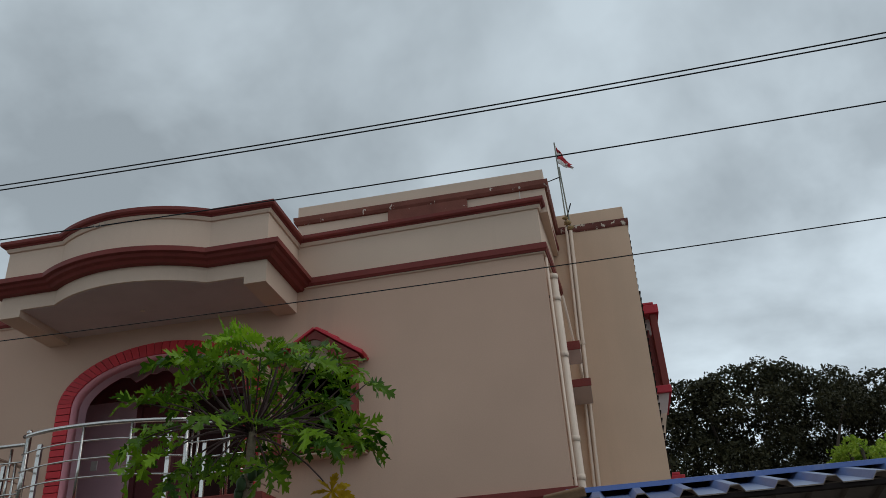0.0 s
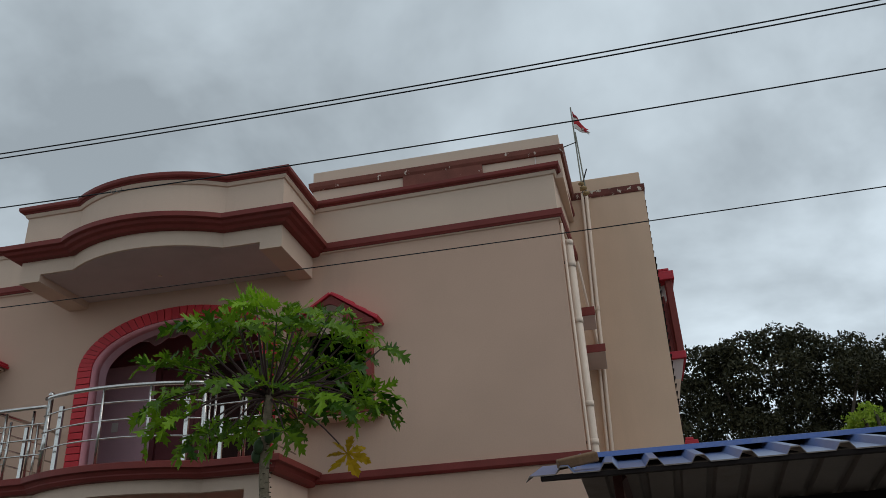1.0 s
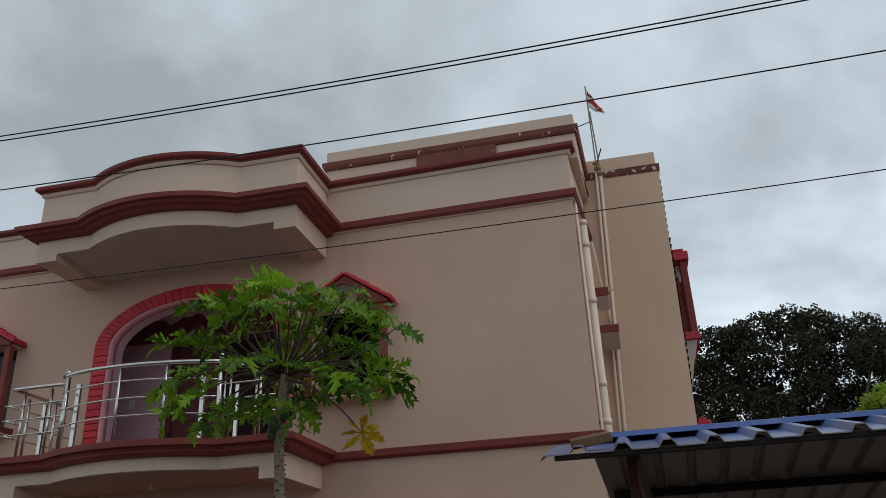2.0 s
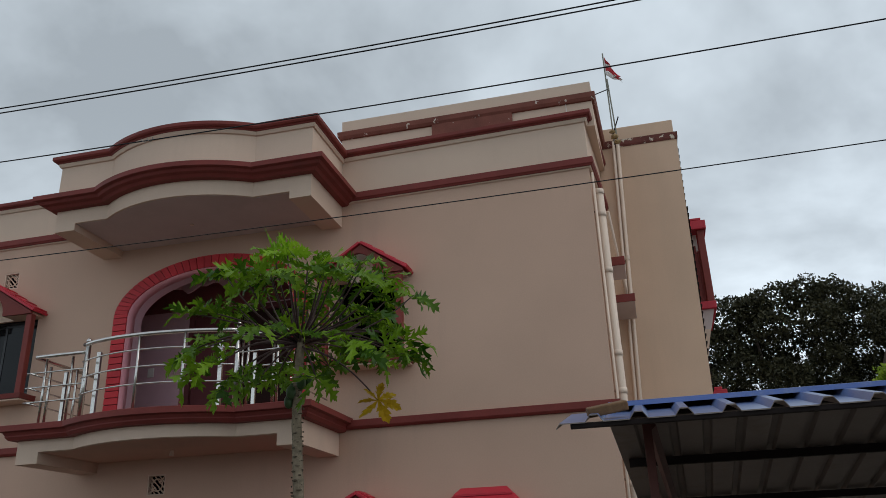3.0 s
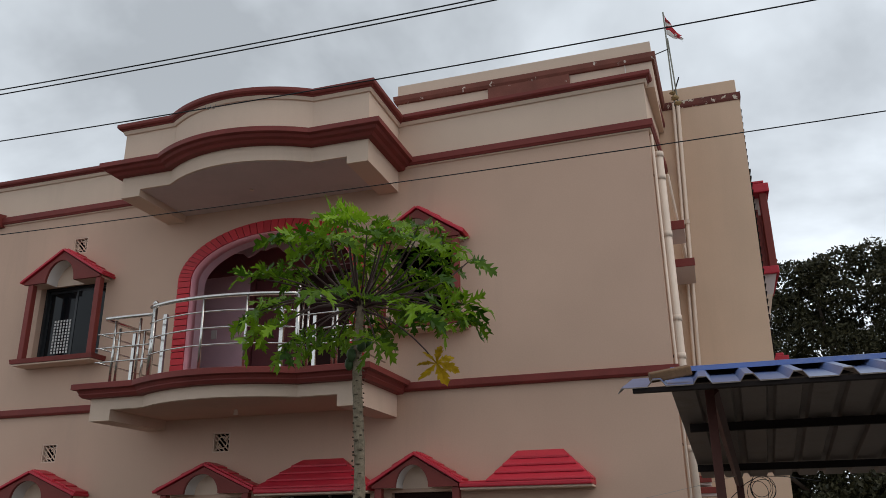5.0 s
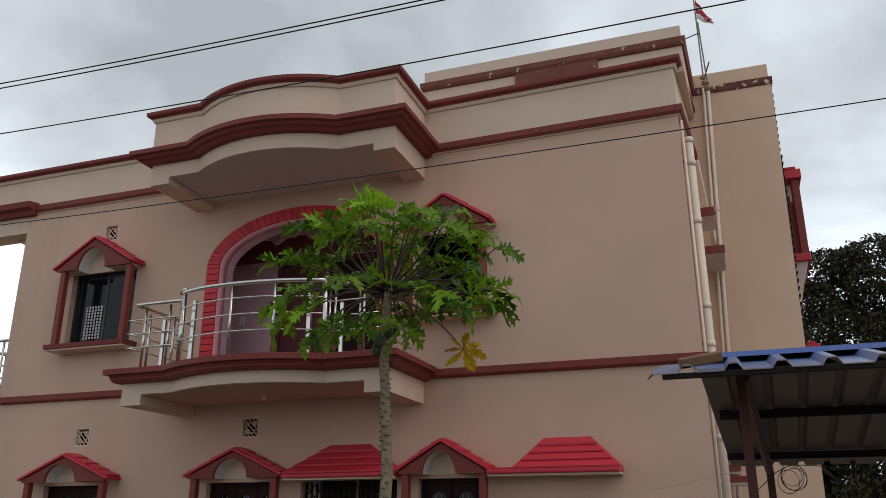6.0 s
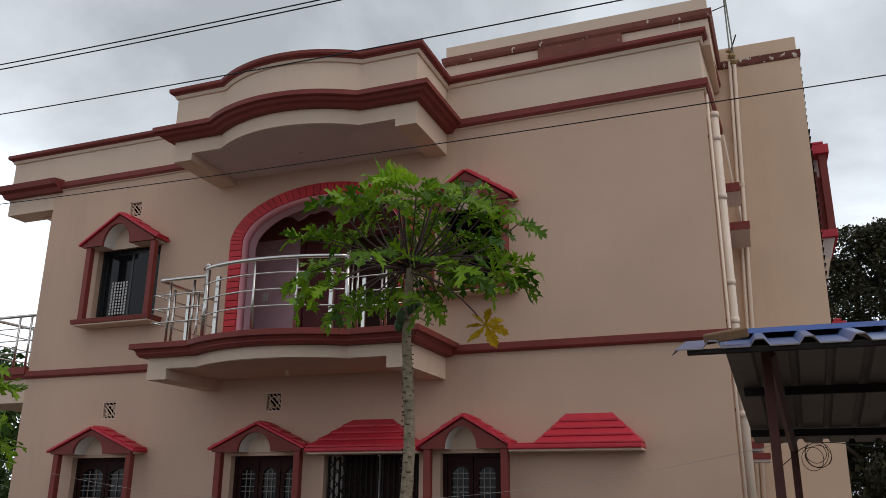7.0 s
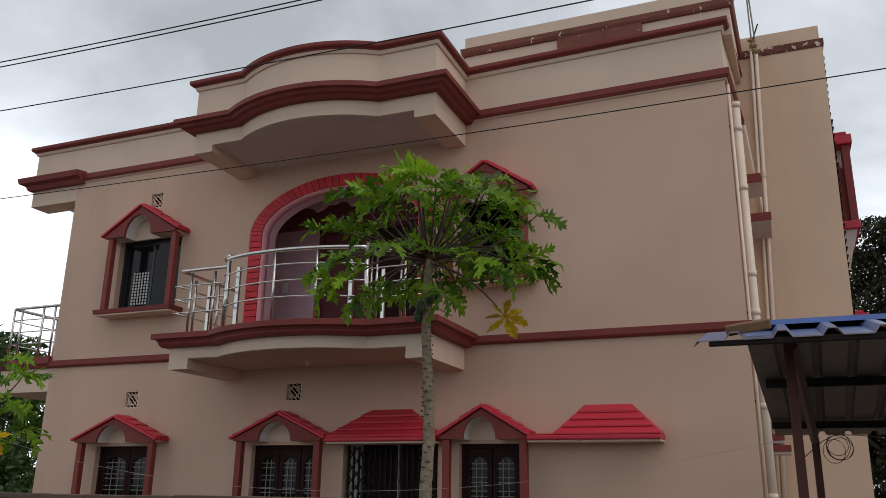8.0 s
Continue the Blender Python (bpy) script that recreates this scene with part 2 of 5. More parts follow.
def prism(bm, poly, lo, hi, axis="z"):
    """A closed outline pushed along an axis: z takes (x, y) pairs, y takes (x, z), x takes (y, z)."""
    def put(a, b, h):
        return {"z": (a, b, h), "y": (a, h, b), "x": (h, a, b)}[axis]
    lower = [bm.verts.new(put(a, b, lo)) for a, b in poly]
    upper = [bm.verts.new(put(a, b, hi)) for a, b in poly]
    n = len(poly)
    bm.faces.new(lower[::-1]); bm.faces.new(upper)
    for i in range(n):
        bm.faces.new((lower[i], lower[(i + 1) % n], upper[(i + 1) % n], upper[i]))
    return bm


def rod(bm, a, b, r0, r1=None, n=8):
    a, b = Vector(a), Vector(b)
    r1 = r0 if r1 is None else r1
    q = (b - a).to_track_quat("Z", "Y")
    rings = []
    for p, r in ((a, r0), (b, r1)):
        rings.append([bm.verts.new(p + q @ Vector((r * math.cos(2 * math.pi * i / n), r * math.sin(2 * math.pi * i / n), 0))) for i in range(n)])
    for i in range(n):
        bm.faces.new((rings[0][i], rings[0][(i + 1) % n], rings[1][(i + 1) % n], rings[1][i]))
    bm.faces.new(rings[0][::-1]); bm.faces.new(rings[1])
    return bm


def tube(bm, pts, r, n=8, r_end=None):
    """A round bar along a line of points, tapering to r_end."""
    pts = [Vector(p) for p in pts]
    r_end = r if r_end is None else r_end
    rings = []
    for i, p in enumerate(pts):
        d = (pts[min(i + 1, len(pts) - 1)] - pts[max(i - 1, 0)]).normalized()
        side = d.cross(Vector((0.03, 0.02, 1))).normalized() if abs(d.z) < 0.97 else d.cross(Vector((0, 1, 0))).normalized()
        up = side.cross(d)
        rr = r + (r_end - r) * i / (len(pts) - 1)
        rings.append([bm.verts.new(p + (side * math.cos(2 * math.pi * k / n) + up * math.sin(2 * math.pi * k / n)) * rr) for k in range(n)])
    for a, b in zip(rings, rings[1:]):
        for k in range(n):
            bm.faces.new((a[k], a[(k + 1) % n], b[(k + 1) % n], b[k]))
    bm.faces.new(rings[0][::-1]); bm.faces.new(rings[-1])
    return bm


def sweep(bm, path, profile):
    """A moulding along a plan line (x, y), mitred at its corners; the profile gives (outward, z), outward to the right of the way along the line."""
    n = len(path)
    rings = []
    for i, (x, y) in enumerate(path):
        dirs = []
        if i > 0:
            dirs.append(Vector((x - path[i - 1][0], y - path[i - 1][1])).normalized())
        if i < n - 1:
            dirs.append(Vector((path[i + 1][0] - x, path[i + 1][1] - y)).normalized())
        norms = [Vector((d.y, -d.x)) for d in dirs]
        m = norms[0] if len(norms) == 1 else (norms[0] + norms[1]).normalized()
        k = 1 / max(0.3, m.dot(norms[0]))
        rings.append([bm.verts.new((x + m.x * k * o, y + m.y * k * o, z)) for o, z in profile])
    c = len(profile)
    for a, b in zip(rings, rings[1:]):
        for k in range(c):
            bm.faces.new((a[k], b[k], b[(k + 1) % c], a[(k + 1) % c]))
    bm.faces.new(rings[0]); bm.faces.new(rings[-1][::-1])
    return bm


def bulged(y0, x0=-7.06, x1=-3.36, b0=-6.25, b1=-4.15, rise=0.32, back=True):
    """Plan of a balcony's outer face: straight ends and a bowed middle."""
    half = (b1 - b0) / 2
    rad = (half * half + rise * rise) / (2 * rise)
    cx, cy = (b0 + b1) / 2, y0 - rise + rad
    a0 = math.asin(half / rad)
    arc = [(cx + rad * math.sin(a), cy - rad * math.cos(a)) for a in np.linspace(-a0, a0, 21)]
    pts = [(x0, y0)] + [(float(x), float(y)) for x, y in arc] + [(x1, y0)]
    return [(x0, 0.0)] + pts + [(x1, 0.0)] if back else pts


def wall_with_holes(bm, x0, x1, z0, z1, y0, y1, holes):
    """A wall from y0 to y1 with rectangular holes (x0, x1, z0, z1) through it."""
    xs = sorted({x0, x1, *[h[0] for h in holes], *[h[1] for h in holes]})
    zs = sorted({z0, z1, *[h[2] for h in holes], *[h[3] for h in holes]})
    solid = {}
    for i in range(len(xs) - 1):
        for k in range(len(zs) - 1):
            cx, cz = (xs[i] + xs[i + 1]) / 2, (zs[k] + zs[k + 1]) / 2
            solid[i, k] = not any(h[0] < cx < h[1] and h[2] < cz < h[3] for h in holes)
    vs = {}

    def v(i, k, s):
        if (i, k, s) not in vs:
            vs[i, k, s] = bm.verts.new((xs[i], y1 if s else y0, zs[k]))
        return vs[i, k, s]
    for (i, k), on in solid.items():
        if not on:
            continue
        for s in (0, 1):
            bm.faces.new((v(i, k, s), v(i + 1, k, s), v(i + 1, k + 1, s), v(i, k + 1, s)))
        for di, dk, a, b in ((-1, 0, (i, k), (i, k + 1)), (1, 0, (i + 1, k), (i + 1, k + 1)), (0, -1, (i, k), (i + 1, k)), (0, 1, (i, k + 1), (i + 1, k + 1))):
            if not solid.get((i + di, k + dk), False):
                bm.faces.new((v(*a, 0), v(*b, 0), v(*b, 1), v(*a, 1)))
    return bm


# ---- ground ----
bm = bmesh.new()
prism(bm, [(-900, -900), (900, -900), (900, 900), (-900, 900)], -0.5, 0.0)
tagged(finish("ground", bm, M_GROUND), "patchy grass and bare earth round the house", "ground", kind="structure")
tagged(finish("road", boxed(-60, 60, -12.5, -7.0, 0.0, 0.03), M_ASPHALT), "worn grey asphalt village road before the house", "road", kind="structure")
bw = tagged(finish("compound_wall", boxed(-16, 7, -4.12, -4.0, 0, 1.51), M_COMPOUND), "low dark mossy compound wall before the house", "wall", kind="structure")
bm = bmesh.new()
rng = random.Random(3)
x = -16.0
while x < 7:
    w = rng.uniform(0.35, 0.6)
    box(bm, x + 0.01, x + w, -4.14, -3.98, 1.51, 1.545 + rng.uniform(0, 0.02))
    x += w
part("coping", bm, M_COMPOUND, bw, bevel=0.006)

# ---- house ----
HX0, HX1 = -10.31, 0.0
house = tagged(empty("house"), "two-storey taupe plastered house with maroon bands, red awnings and bowed balconies", "house")

ARCH = (-6.52, -4.02, 3.45, 5.75, 5.15)      # inner left, inner right, floor, crown, springing
LOW = [(-9.17, -8.05), (-6.43, -5.33), (-3.42, -2.64)]
GATE = (-5.02, -3.70)
UPL, UPR = (-9.20, -8.00, 4.19, 5.33), (-3.42, -2.58, 4.21, 5.36)
VENTS = [(-8.58, 5.945), (-5.83, 2.86), (-8.615, 2.83)]
V = 0.13
holes = [(ARCH[0], ARCH[1], ARCH[2], ARCH[3]), UPL, UPR, (GATE[0], GATE[1], 0.15, 2.17)]
holes += [(a, b, 0.95, 2.16) for a, b in LOW]
holes += [(x - V, x + V, z - V, z + V) for x, z in VENTS]
bm = bmesh.new()
wall_with_holes(bm, HX0, HX1, 0, 6.50, 0.0, 0.25, holes)
part("front_wall", bm, M_WALL, house, "taupe plastered front wall")
# shoulders of the arched opening
acx, ahw, arise = (ARCH[0] + ARCH[1]) / 2, (ARCH[1] - ARCH[0]) / 2, ARCH[3] - ARCH[4]
ell = lambda a, grow=0.0: (acx - (ahw + grow) * math.cos(a), ARCH[4] + (arise + 0.85 * grow) * math.sin(a))
bm = bmesh.new()
for side in (0, 1):
    ang = np.linspace(0, math.pi / 2, 15)
    if side:
        ang = math.pi - ang
    corner = (ARCH[side] , ARCH[3])
    poly = [ell(float(a)) for a in ang] + [corner]
    prism(bm, [(x, z) for x, z in poly[:-2]] + [(poly[-2][0], ARCH[3] - 0.0005), corner], 0.0, 0.25, "y")
part("arch_shoulder", bm, M_WALL, house)

# voussoir bricks round the arch
surround = empty("arch_surround", house)
surround["label"] = "red painted brick surround of the arched opening"
RING = 0.205
bm = bmesh.new()
out = [(ARCH[0] - RING, 3.47)] + [ell(float(a), RING) for a in np.linspace(0, math.pi, 41)] + [(ARCH[1] + RING, 3.47)]
inn = [(ARCH[0] - 0.002, 3.47)] + [ell(float(a), 0.002) for a in np.linspace(0, math.pi, 41)] + [(ARCH[1] + 0.002, 3.47)]
fv = [[bm.verts.new((x, y, z)) for x, z in line for y in (-0.018, 0.0)] for line in (out, inn)]
for i in range(len(out) - 1):
    bm.faces.new((fv[0][2 * i], fv[0][2 * i + 2], fv[1][2 * i + 2], fv[1][2 * i]))
    bm.faces.new((fv[0][2 * i], fv[0][2 * i + 1], fv[0][2 * i + 3], fv[0][2 * i + 2]))
    bm.faces.new((fv[1][2 * i], fv[1][2 * i + 1], fv[1][2 * i + 3], fv[1][2 * i + 2]))
part("mortar_bed", bm, M_JOINT, surround)


def voussoir(quad):
    bm = bmesh.new()
    prism(bm, quad, -0.036, -0.016, "y")
    part("brick", bm, M_BRICK, surround)


rows = 18
for i in range(rows):
    za, zb = 3.47 + (ARCH[4] - 3.47) * i / rows + 0.006, 3.47 + (ARCH[4] - 3.47) * (i + 1) / rows - 0.006
    for xa, xb in ((ARCH[0] - RING, ARCH[0]), (ARCH[1], ARCH[1] + RING)):
        voussoir([(xa, za), (xb, za), (xb, zb), (xa, zb)])
count = 38
for i in range(count):
    a, b = math.pi * (i + 0.05) / count, math.pi * (i + 0.95) / count
    voussoir([ell(a, RING), ell(b, RING), ell(b), ell(a)])

# loggia behind the arch
lx0, lx1, ly = -7.75, -3.66, 1.30
part("loggia_floor", boxed(lx0, lx1, 0.25, ly, 3.30, 3.46), M_SOFFIT, house)
part("loggia_wall", boxed(lx0 - 0.12, lx0, 0.25, ly, 3.3, 6.12), M_LILAC, house)
part("loggia_wall", boxed(lx1, lx1 + 0.12, 0.25, ly, 3.3, 6.12), M_LILAC, house)
bm = bmesh.new()
wall_with_holes(bm, lx0 - 0.12, lx1 + 0.12, 3.3, 6.12, ly, ly + 0.12, [(-6.34, -4.25, 3.47, 5.60)])
part("loggia_wall", bm, M_LILAC, house)
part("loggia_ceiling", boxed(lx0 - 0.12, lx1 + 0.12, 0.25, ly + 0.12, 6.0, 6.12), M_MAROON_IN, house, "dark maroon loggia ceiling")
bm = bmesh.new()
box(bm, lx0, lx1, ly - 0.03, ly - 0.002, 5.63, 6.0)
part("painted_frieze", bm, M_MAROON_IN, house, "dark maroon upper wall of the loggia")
wavy = [(-6.6 + 0.1 * i, 5.78 + 0.05 * math.sin(i * 0.9) + 0.03 * math.sin(i * 2.1)) for i in range(30)]
bm = bmesh.new()
prism(bm, wavy + [(-3.7, 5.995), (-6.6, 5.995)], 0.75, 0.79, "y")
part("scalloped_pelmet", bm, M_LILAC, house, "pale scalloped ceiling pelmet")
# near-black board in place of the shaded room behind the door
part("room_shade_panel", boxed(-6.7, -3.8, ly + 0.5, ly + 0.6, 3.3, 6.0), M_DARK, house)
part("skirting", boxed(lx0, -6.35, ly - 0.015, ly - 0.001, 3.46, 3.95), M_MAROON_IN, house, "dull maroon painted plinth of the loggia wall")
part("switch_plate", boxed(-6.99, -6.89, ly - 0.02, ly - 0.001, 4.62, 4.76), M_WHITE, house, "small pale switch plate", bevel=0.004)
# pink reveal of the arch
bm = bmesh.new()
line = [(ARCH[0], 3.465)] + [ell(float(a)) for a in np.linspace(0, math.pi, 41)] + [(ARCH[1], 3.465)]
mid = Vector((acx, 4.4))
inner = []
for px, pz in line:
    d = (mid - Vector((px, pz))).normalized() * 0.012
    inner.append((px + d.x, pz + d.y))
vv = [[bm.verts.new((x, y, z)) for x, z in inner] for y in (-0.014, 0.15)]
vo = [[bm.verts.new((x, y, z)) for x, z in line] for y in (-0.014, 0.15)]
for i in range(len(line) - 1):
    bm.faces.new((vv[0][i], vv[0][i + 1], vv[1][i + 1], vv[1][i]))
    for s in (0, 1):
        bm.faces.new((vv[s][i], vv[s][i + 1], vo[s][i + 1], vo[s][i]))
part("arch_reveal", bm, M_PINK, house, "pink painted reveal of the arch", smooth=True)
bm = bmesh.new()
vv = [[bm.verts.new((x, y, z)) for x, z in inner] for y in (0.151, 0.31)]
vo = [[bm.verts.new(((x + a) / 2, y, (z + b) / 2)) for (x, z), (a, b) in zip(line, inner)] for y in (0.151, 0.31)]
for i in range(len(line) - 1):
    bm.faces.new((vv[0][i], vv[0][i + 1], vv[1][i + 1], vv[1][i]))
    bm.faces.new((vo[0][i], vo[0][i + 1], vo[1][i + 1], vo[1][i]))
part("inner_reveal", bm, M_LILAC, house, "lilac painted inner reveal", smooth=True)
bm = bmesh.new()
for fx in (-6.34, -5.55, -4.33):
    box(bm, fx, fx + 0.08, ly - 0.02, ly + 0.10, 3.47, 5.60)
box(bm, -6.34, -4.25, ly - 0.02, ly + 0.10, 5.52, 5.60)
ld = part("loggia_door", bm, M_CURTAIN, house, "maroon brown loggia door frame")
for xa, xb in ((-6.255, -5.555), (-5.465, -4.335)):
    bm = boxed(xa, xb, ly + 0.03, ly + 0.06, 3.48, 5.51)
    for za, zb in ((3.62, 4.35), (4.50, 5.38)):
        box(bm, xa + 0.12, xb - 0.12, ly + 0.015, ly + 0.03, za, zb)
    part("door_leaf", bm, M_CURTAIN if xa < -6 else M_WOOD, ld)

# other faces of the house body; the side wall runs a little out of square
SKEW = 0.065
SIDE = (SKEW * 1.49, 1.49)
part("side_wall", prism(bmesh.new(), [(-0.25, 0.25), (SKEW * 0.25, 0.25), (SKEW * 1.49, 1.49), (-0.25, 1.49)], 0, 6.50), M_CREAM, house)
part("side_wall", boxed(HX0, HX0 + 0.25, 0.25, 9.0, 0, 6.50), M_WALL, house)
part("back_wall", boxed(HX0 + 0.25, 1.27, 8.75, 9.0, 0, 7.48), M_WALL, house)
part("roof_slab", boxed(HX0 + 0.25, -0.25, 0.25, 8.75, 6.36, 6.50), M_SOFFIT, house)
part("floor_slab", boxed(HX0 + 0.25, -0.25, 2.5, 8.75, 3.25, 3.40), M_SOFFIT, house)
def battered(bm):
    """The wing's outer face leans in a little towards its foot."""
    for v in bm.verts:
        if v.co.x > 1.2:
            v.co.x -= 0.0135 * (7.48 - v.co.z)
    return bm


part("wing_wall", battered(boxed(-0.0, 1.245, 1.50, 1.75, 0, 7.48)), M_WING, house, "sand plastered wall of the set-back wing")
part("wing_side", battered(boxed(1.0, 1.245, 1.75, 8.75, 0, 7.48)), M_WING, house)
part("wing_roof", boxed(-0.25, 1.02, 1.75, 8.75, 7.2, 7.4), M_SOFFIT, house)
part("wing_parapet", boxed(0.0, 1.22, 1.52, 1.65, 7.48, 7.81), M_WING, house, bevel=0.008)
bm = sweep(bmesh.new(), [(0.14, 1.50), (1.245, 1.50), (1.245, 8.7)], [(0, 7.47), (0.01, 7.47), (0.02, 7.50), (0.02, 7.585), (0, 7.59)])
part("wing_band", bm, M_FLAKE, house, "peeling maroon band under the wing's parapet")
# projecting courses on the wing's far side
for i in range(48):
    z = 2.45 + i * 0.103
    part("ledge", battered(boxed(1.225, 1.270 if z < 6.4 else 1.256, 1.505, 8.6, z, z + 0.022)), M_IRON, house)

# parapets
PW = [(-10.40, 0.36), (-11.31, 0.36), (-11.31, 0.0), (-7.06, 0.0)]
part("parapet", sweep(bmesh.new(), PW, [(0, 6.50), (0, 7.10), (-0.13, 7.10), (-0.13, 6.50)]), M_CREAM, house)
part("parapet", sweep(bmesh.new(), [(-3.36, 0.0), (0.0, 0.0), SIDE], [(0, 6.50), (0, 7.13), (-0.13, 7.13), (-0.13, 6.50)]), M_CREAM, house)
CORNICE = [(0, 7.102), (0.05, 7.102), (0.06, 7.120), (0.085, 7.124), (0.10, 7.145), (0.10, 7.19), (0.085, 7.197), (-0.15, 7.20), (-0.15, 7.102)]
FILLET = [(0, 7.052), (0.022, 7.055), (0.032, 7.075), (0.042, 7.100), (0, 7.100)]      # cream moulding under the cornice
part("cornice", sweep(bmesh.new(), PW, [(o, z + 0.03) for o, z in CORNICE]), M_BAND, house, "maroon parapet cornice")
part("cornice_fillet", sweep(bmesh.new(), PW, [(o, z + 0.03) for o, z in FILLET]), M_CREAM, house)


def rising(bm, rise):
    for v in bm.verts:
        v.co.z += rise * max(0.0, min(1.0, (v.co.x + 3.36) / 3.36))
    return bm


part("cornice", rising(sweep(bmesh.new(), [(-3.36, 0.0), (0.0, 0.0), SIDE], [(o, z + 0.015) for o, z in CORNICE]), 0.055), M_BAND, house, "maroon parapet cornice")
part("cornice_fillet", rising(sweep(bmesh.new(), [(-3.36, 0.0), (0.0, 0.0), SIDE], [(o, z + 0.015) for o, z in FILLET]), 0.055), M_CREAM, house)
BAND = [(0, 6.438), (0.045, 6.438), (0.055, 6.458), (0.065, 6.468), (0.065, 6.55), (0, 6.565)]
UNDER = [(0, 6.418), (0.020, 6.421), (0.030, 6.436), (0, 6.436)]
part("band", sweep(bmesh.new(), [(-10.15, 0.0), (-7.0, 0.0)], [(o, z + 0.035) for o, z in BAND]), M_BAND, house, "maroon roof band")
part("band", rising(sweep(bmesh.new(), [(-3.36, 0.0), (0.0, 0.0), SIDE], BAND), 0.03), M_BAND, house, "maroon roof band")
part("band_fillet", sweep(bmesh.new(), [(-10.15, 0.0), (-7.0, 0.0)], [(o, z + 0.035) for o, z in UNDER]), M_CREAM, house)
part("band_fillet", rising(sweep(bmesh.new(), [(-3.36, 0.0), (0.0, 0.0), SIDE], UNDER), 0.03), M_CREAM, house)
THICK = [(0, 6.43), (0.08, 6.43), (0.11, 6.50), (0.19, 6.53), (0.21, 6.62), (0, 6.65)]
part("band", sweep(bmesh.new(), [(-10.40, 0.36), (-11.28, 0.36), (-11.28, 0.0), (-10.15, 0.0)], THICK), M_BAND, house, "deep maroon band round the side eave")
part("side_eave", boxed(-11.31, -10.312, 0.0, 0.36, 6.15, 6.50), M_CREAM, house)
part("side_parapet", boxed(-10.40, -10.27, 0.365, 8.75, 6.50, 7.10), M_CREAM, house)
bm = bmesh.new()
prism(bm, [(-10.312, 5.90), (-10.36, 5.95), (-10.58, 6.05), (-10.78, 6.15), (-10.312, 6.15)], 0.24, 0.36, "y")
part("eave_bracket", bm, M_WALL, house)

# upper, set-back parapet on the right half
part("upper_parapet", sweep(bmesh.new(), [(-3.42, 0.7), (-3.42, 0.12), (0.13, 0.12), (0.17, 1.49)], [(0, 7.12), (0, 7.80), (-0.11, 7.80), (-0.11, 7.12)]), M_CREAM, house, "weathered cream upper parapet")
part("upper_band", sweep(bmesh.new(), [(-3.42, 0.7), (-3.42, 0.12), (0.13, 0.12), (0.17, 1.49)], [(0, 7.495), (0.03, 7.50), (0.05, 7.54), (0.055, 7.61), (0, 7.62)]), M_PEEL, house, "peeling maroon band of the upper parapet")
part("painted_panel", boxed(-2.08, -0.95, 0.085, 0.119, 7.2, 7.50), M_PEEL, house, "faded maroon panel with peeling spots", bevel=0.004)
part("parapet_patch", boxed(-0.22, -0.21, 0.10, 0.119, 7.25, 7.49), M_WHITE, house)

# string course between the floors
COURSE = [(0, 3.36), (0.04, 3.365), (0.06, 3.39), (0.06, 3.467), (0, 3.48)]
part("string_course", sweep(bmesh.new(), [(HX0, 0.0), (-7.0, 0.0)], COURSE), M_BAND, house, "maroon string course")
part("string_course", sweep(bmesh.new(), [(-3.40, 0.0), (0.0, 0.0), SIDE], COURSE), M_BAND, house, "maroon string course")


def balcony_slab(z, y0, lip, has_parapet, x0, under, beam):
    """A bowed slab with end beams and a stepped maroon lip, z the top of its lip."""
    name = "balcony_canopy" if has_parapet else "balcony"
    b = empty(name, house)
    b["label"] = "bowed cream canopy with maroon cornices over the balcony" if has_parapet else "bowed cream balcony with a stepped maroon lip"
    plan = bulged(y0, x0)
    poly = [(plan[0][0], -0.0)] + plan[1:-1] + [(plan[-1][0], -0.0)]
    bm = bmesh.new()
    prism(bm, poly, under, z - 0.03)
    part("slab", bm, M_CREAM, b, "cream slab")
    for xa, xb in ((x0, x0 + 0.30), (-3.65, -3.36)):
        part("end_beam", boxed(xa, xb, y0, -0.0, beam, under), M_CREAM, b)
    inset = [(min(max(x, x0 + 0.31), -3.66), min(y + 0.03, -0.0)) for x, y in plan[2:-2]]
    bm = bmesh.new()
    prism(bm, [(x0 + 0.31, -0.0), (x0 + 0.31, y0 + 0.03)] + inset + [(-3.66, y0 + 0.03), (-3.66, -0.0)], under - 0.006, under - 0.001)
    part("soffit", bm, M_SOFFIT if has_parapet else M_WALL, b, "mauve grey painted underside" if has_parapet else "taupe painted underside")
    k = lip
    prof = [(0, z - 0.17), (0.08, z - 0.165), (0.11, z - 0.13), (k - 0.07, z - 0.115), (k - 0.05, z - 0.08), (k, z - 0.07), (k, z - 0.005), (k - 0.02, z + 0.004), (0, z + 0.004)]
    part("lip", sweep(bmesh.new(), plan, prof), M_BAND, b, "stepped maroon lip")
    if has_parapet:
        part("low_parapet", sweep(bmesh.new(), bulged(y0, -7.06), [(0, z), (0, 7.10), (-0.12, 7.10), (-0.12, z)]), M_CREAM, b, "bowed cream parapet")
        part("top_cornice", sweep(bmesh.new(), bulged(y0), CORNICE), M_BAND, b, "maroon cornice")
        part("cornice_fillet", sweep(bmesh.new(), bulged(y0), FILLET), M_CREAM, b)
    # drip spouts
    for sx, sy in ((-6.9, y0 + 0.12), (-5.3, -0.55)):
        bm = bmesh.new()
        rod(bm, (sx, sy, under), (sx, sy, under - (0.02 if has_parapet else 0.07)), 0.022, 0.03)
        part("drip_spout", bm, M_PVC, b)
    return b


balcony_slab(6.555, -1.06, 0.23, True, -7.03, 6.185, 6.085)
balcony_slab(3.50, -1.13, 0.18, False, -7.02, 3.19, 3.055)

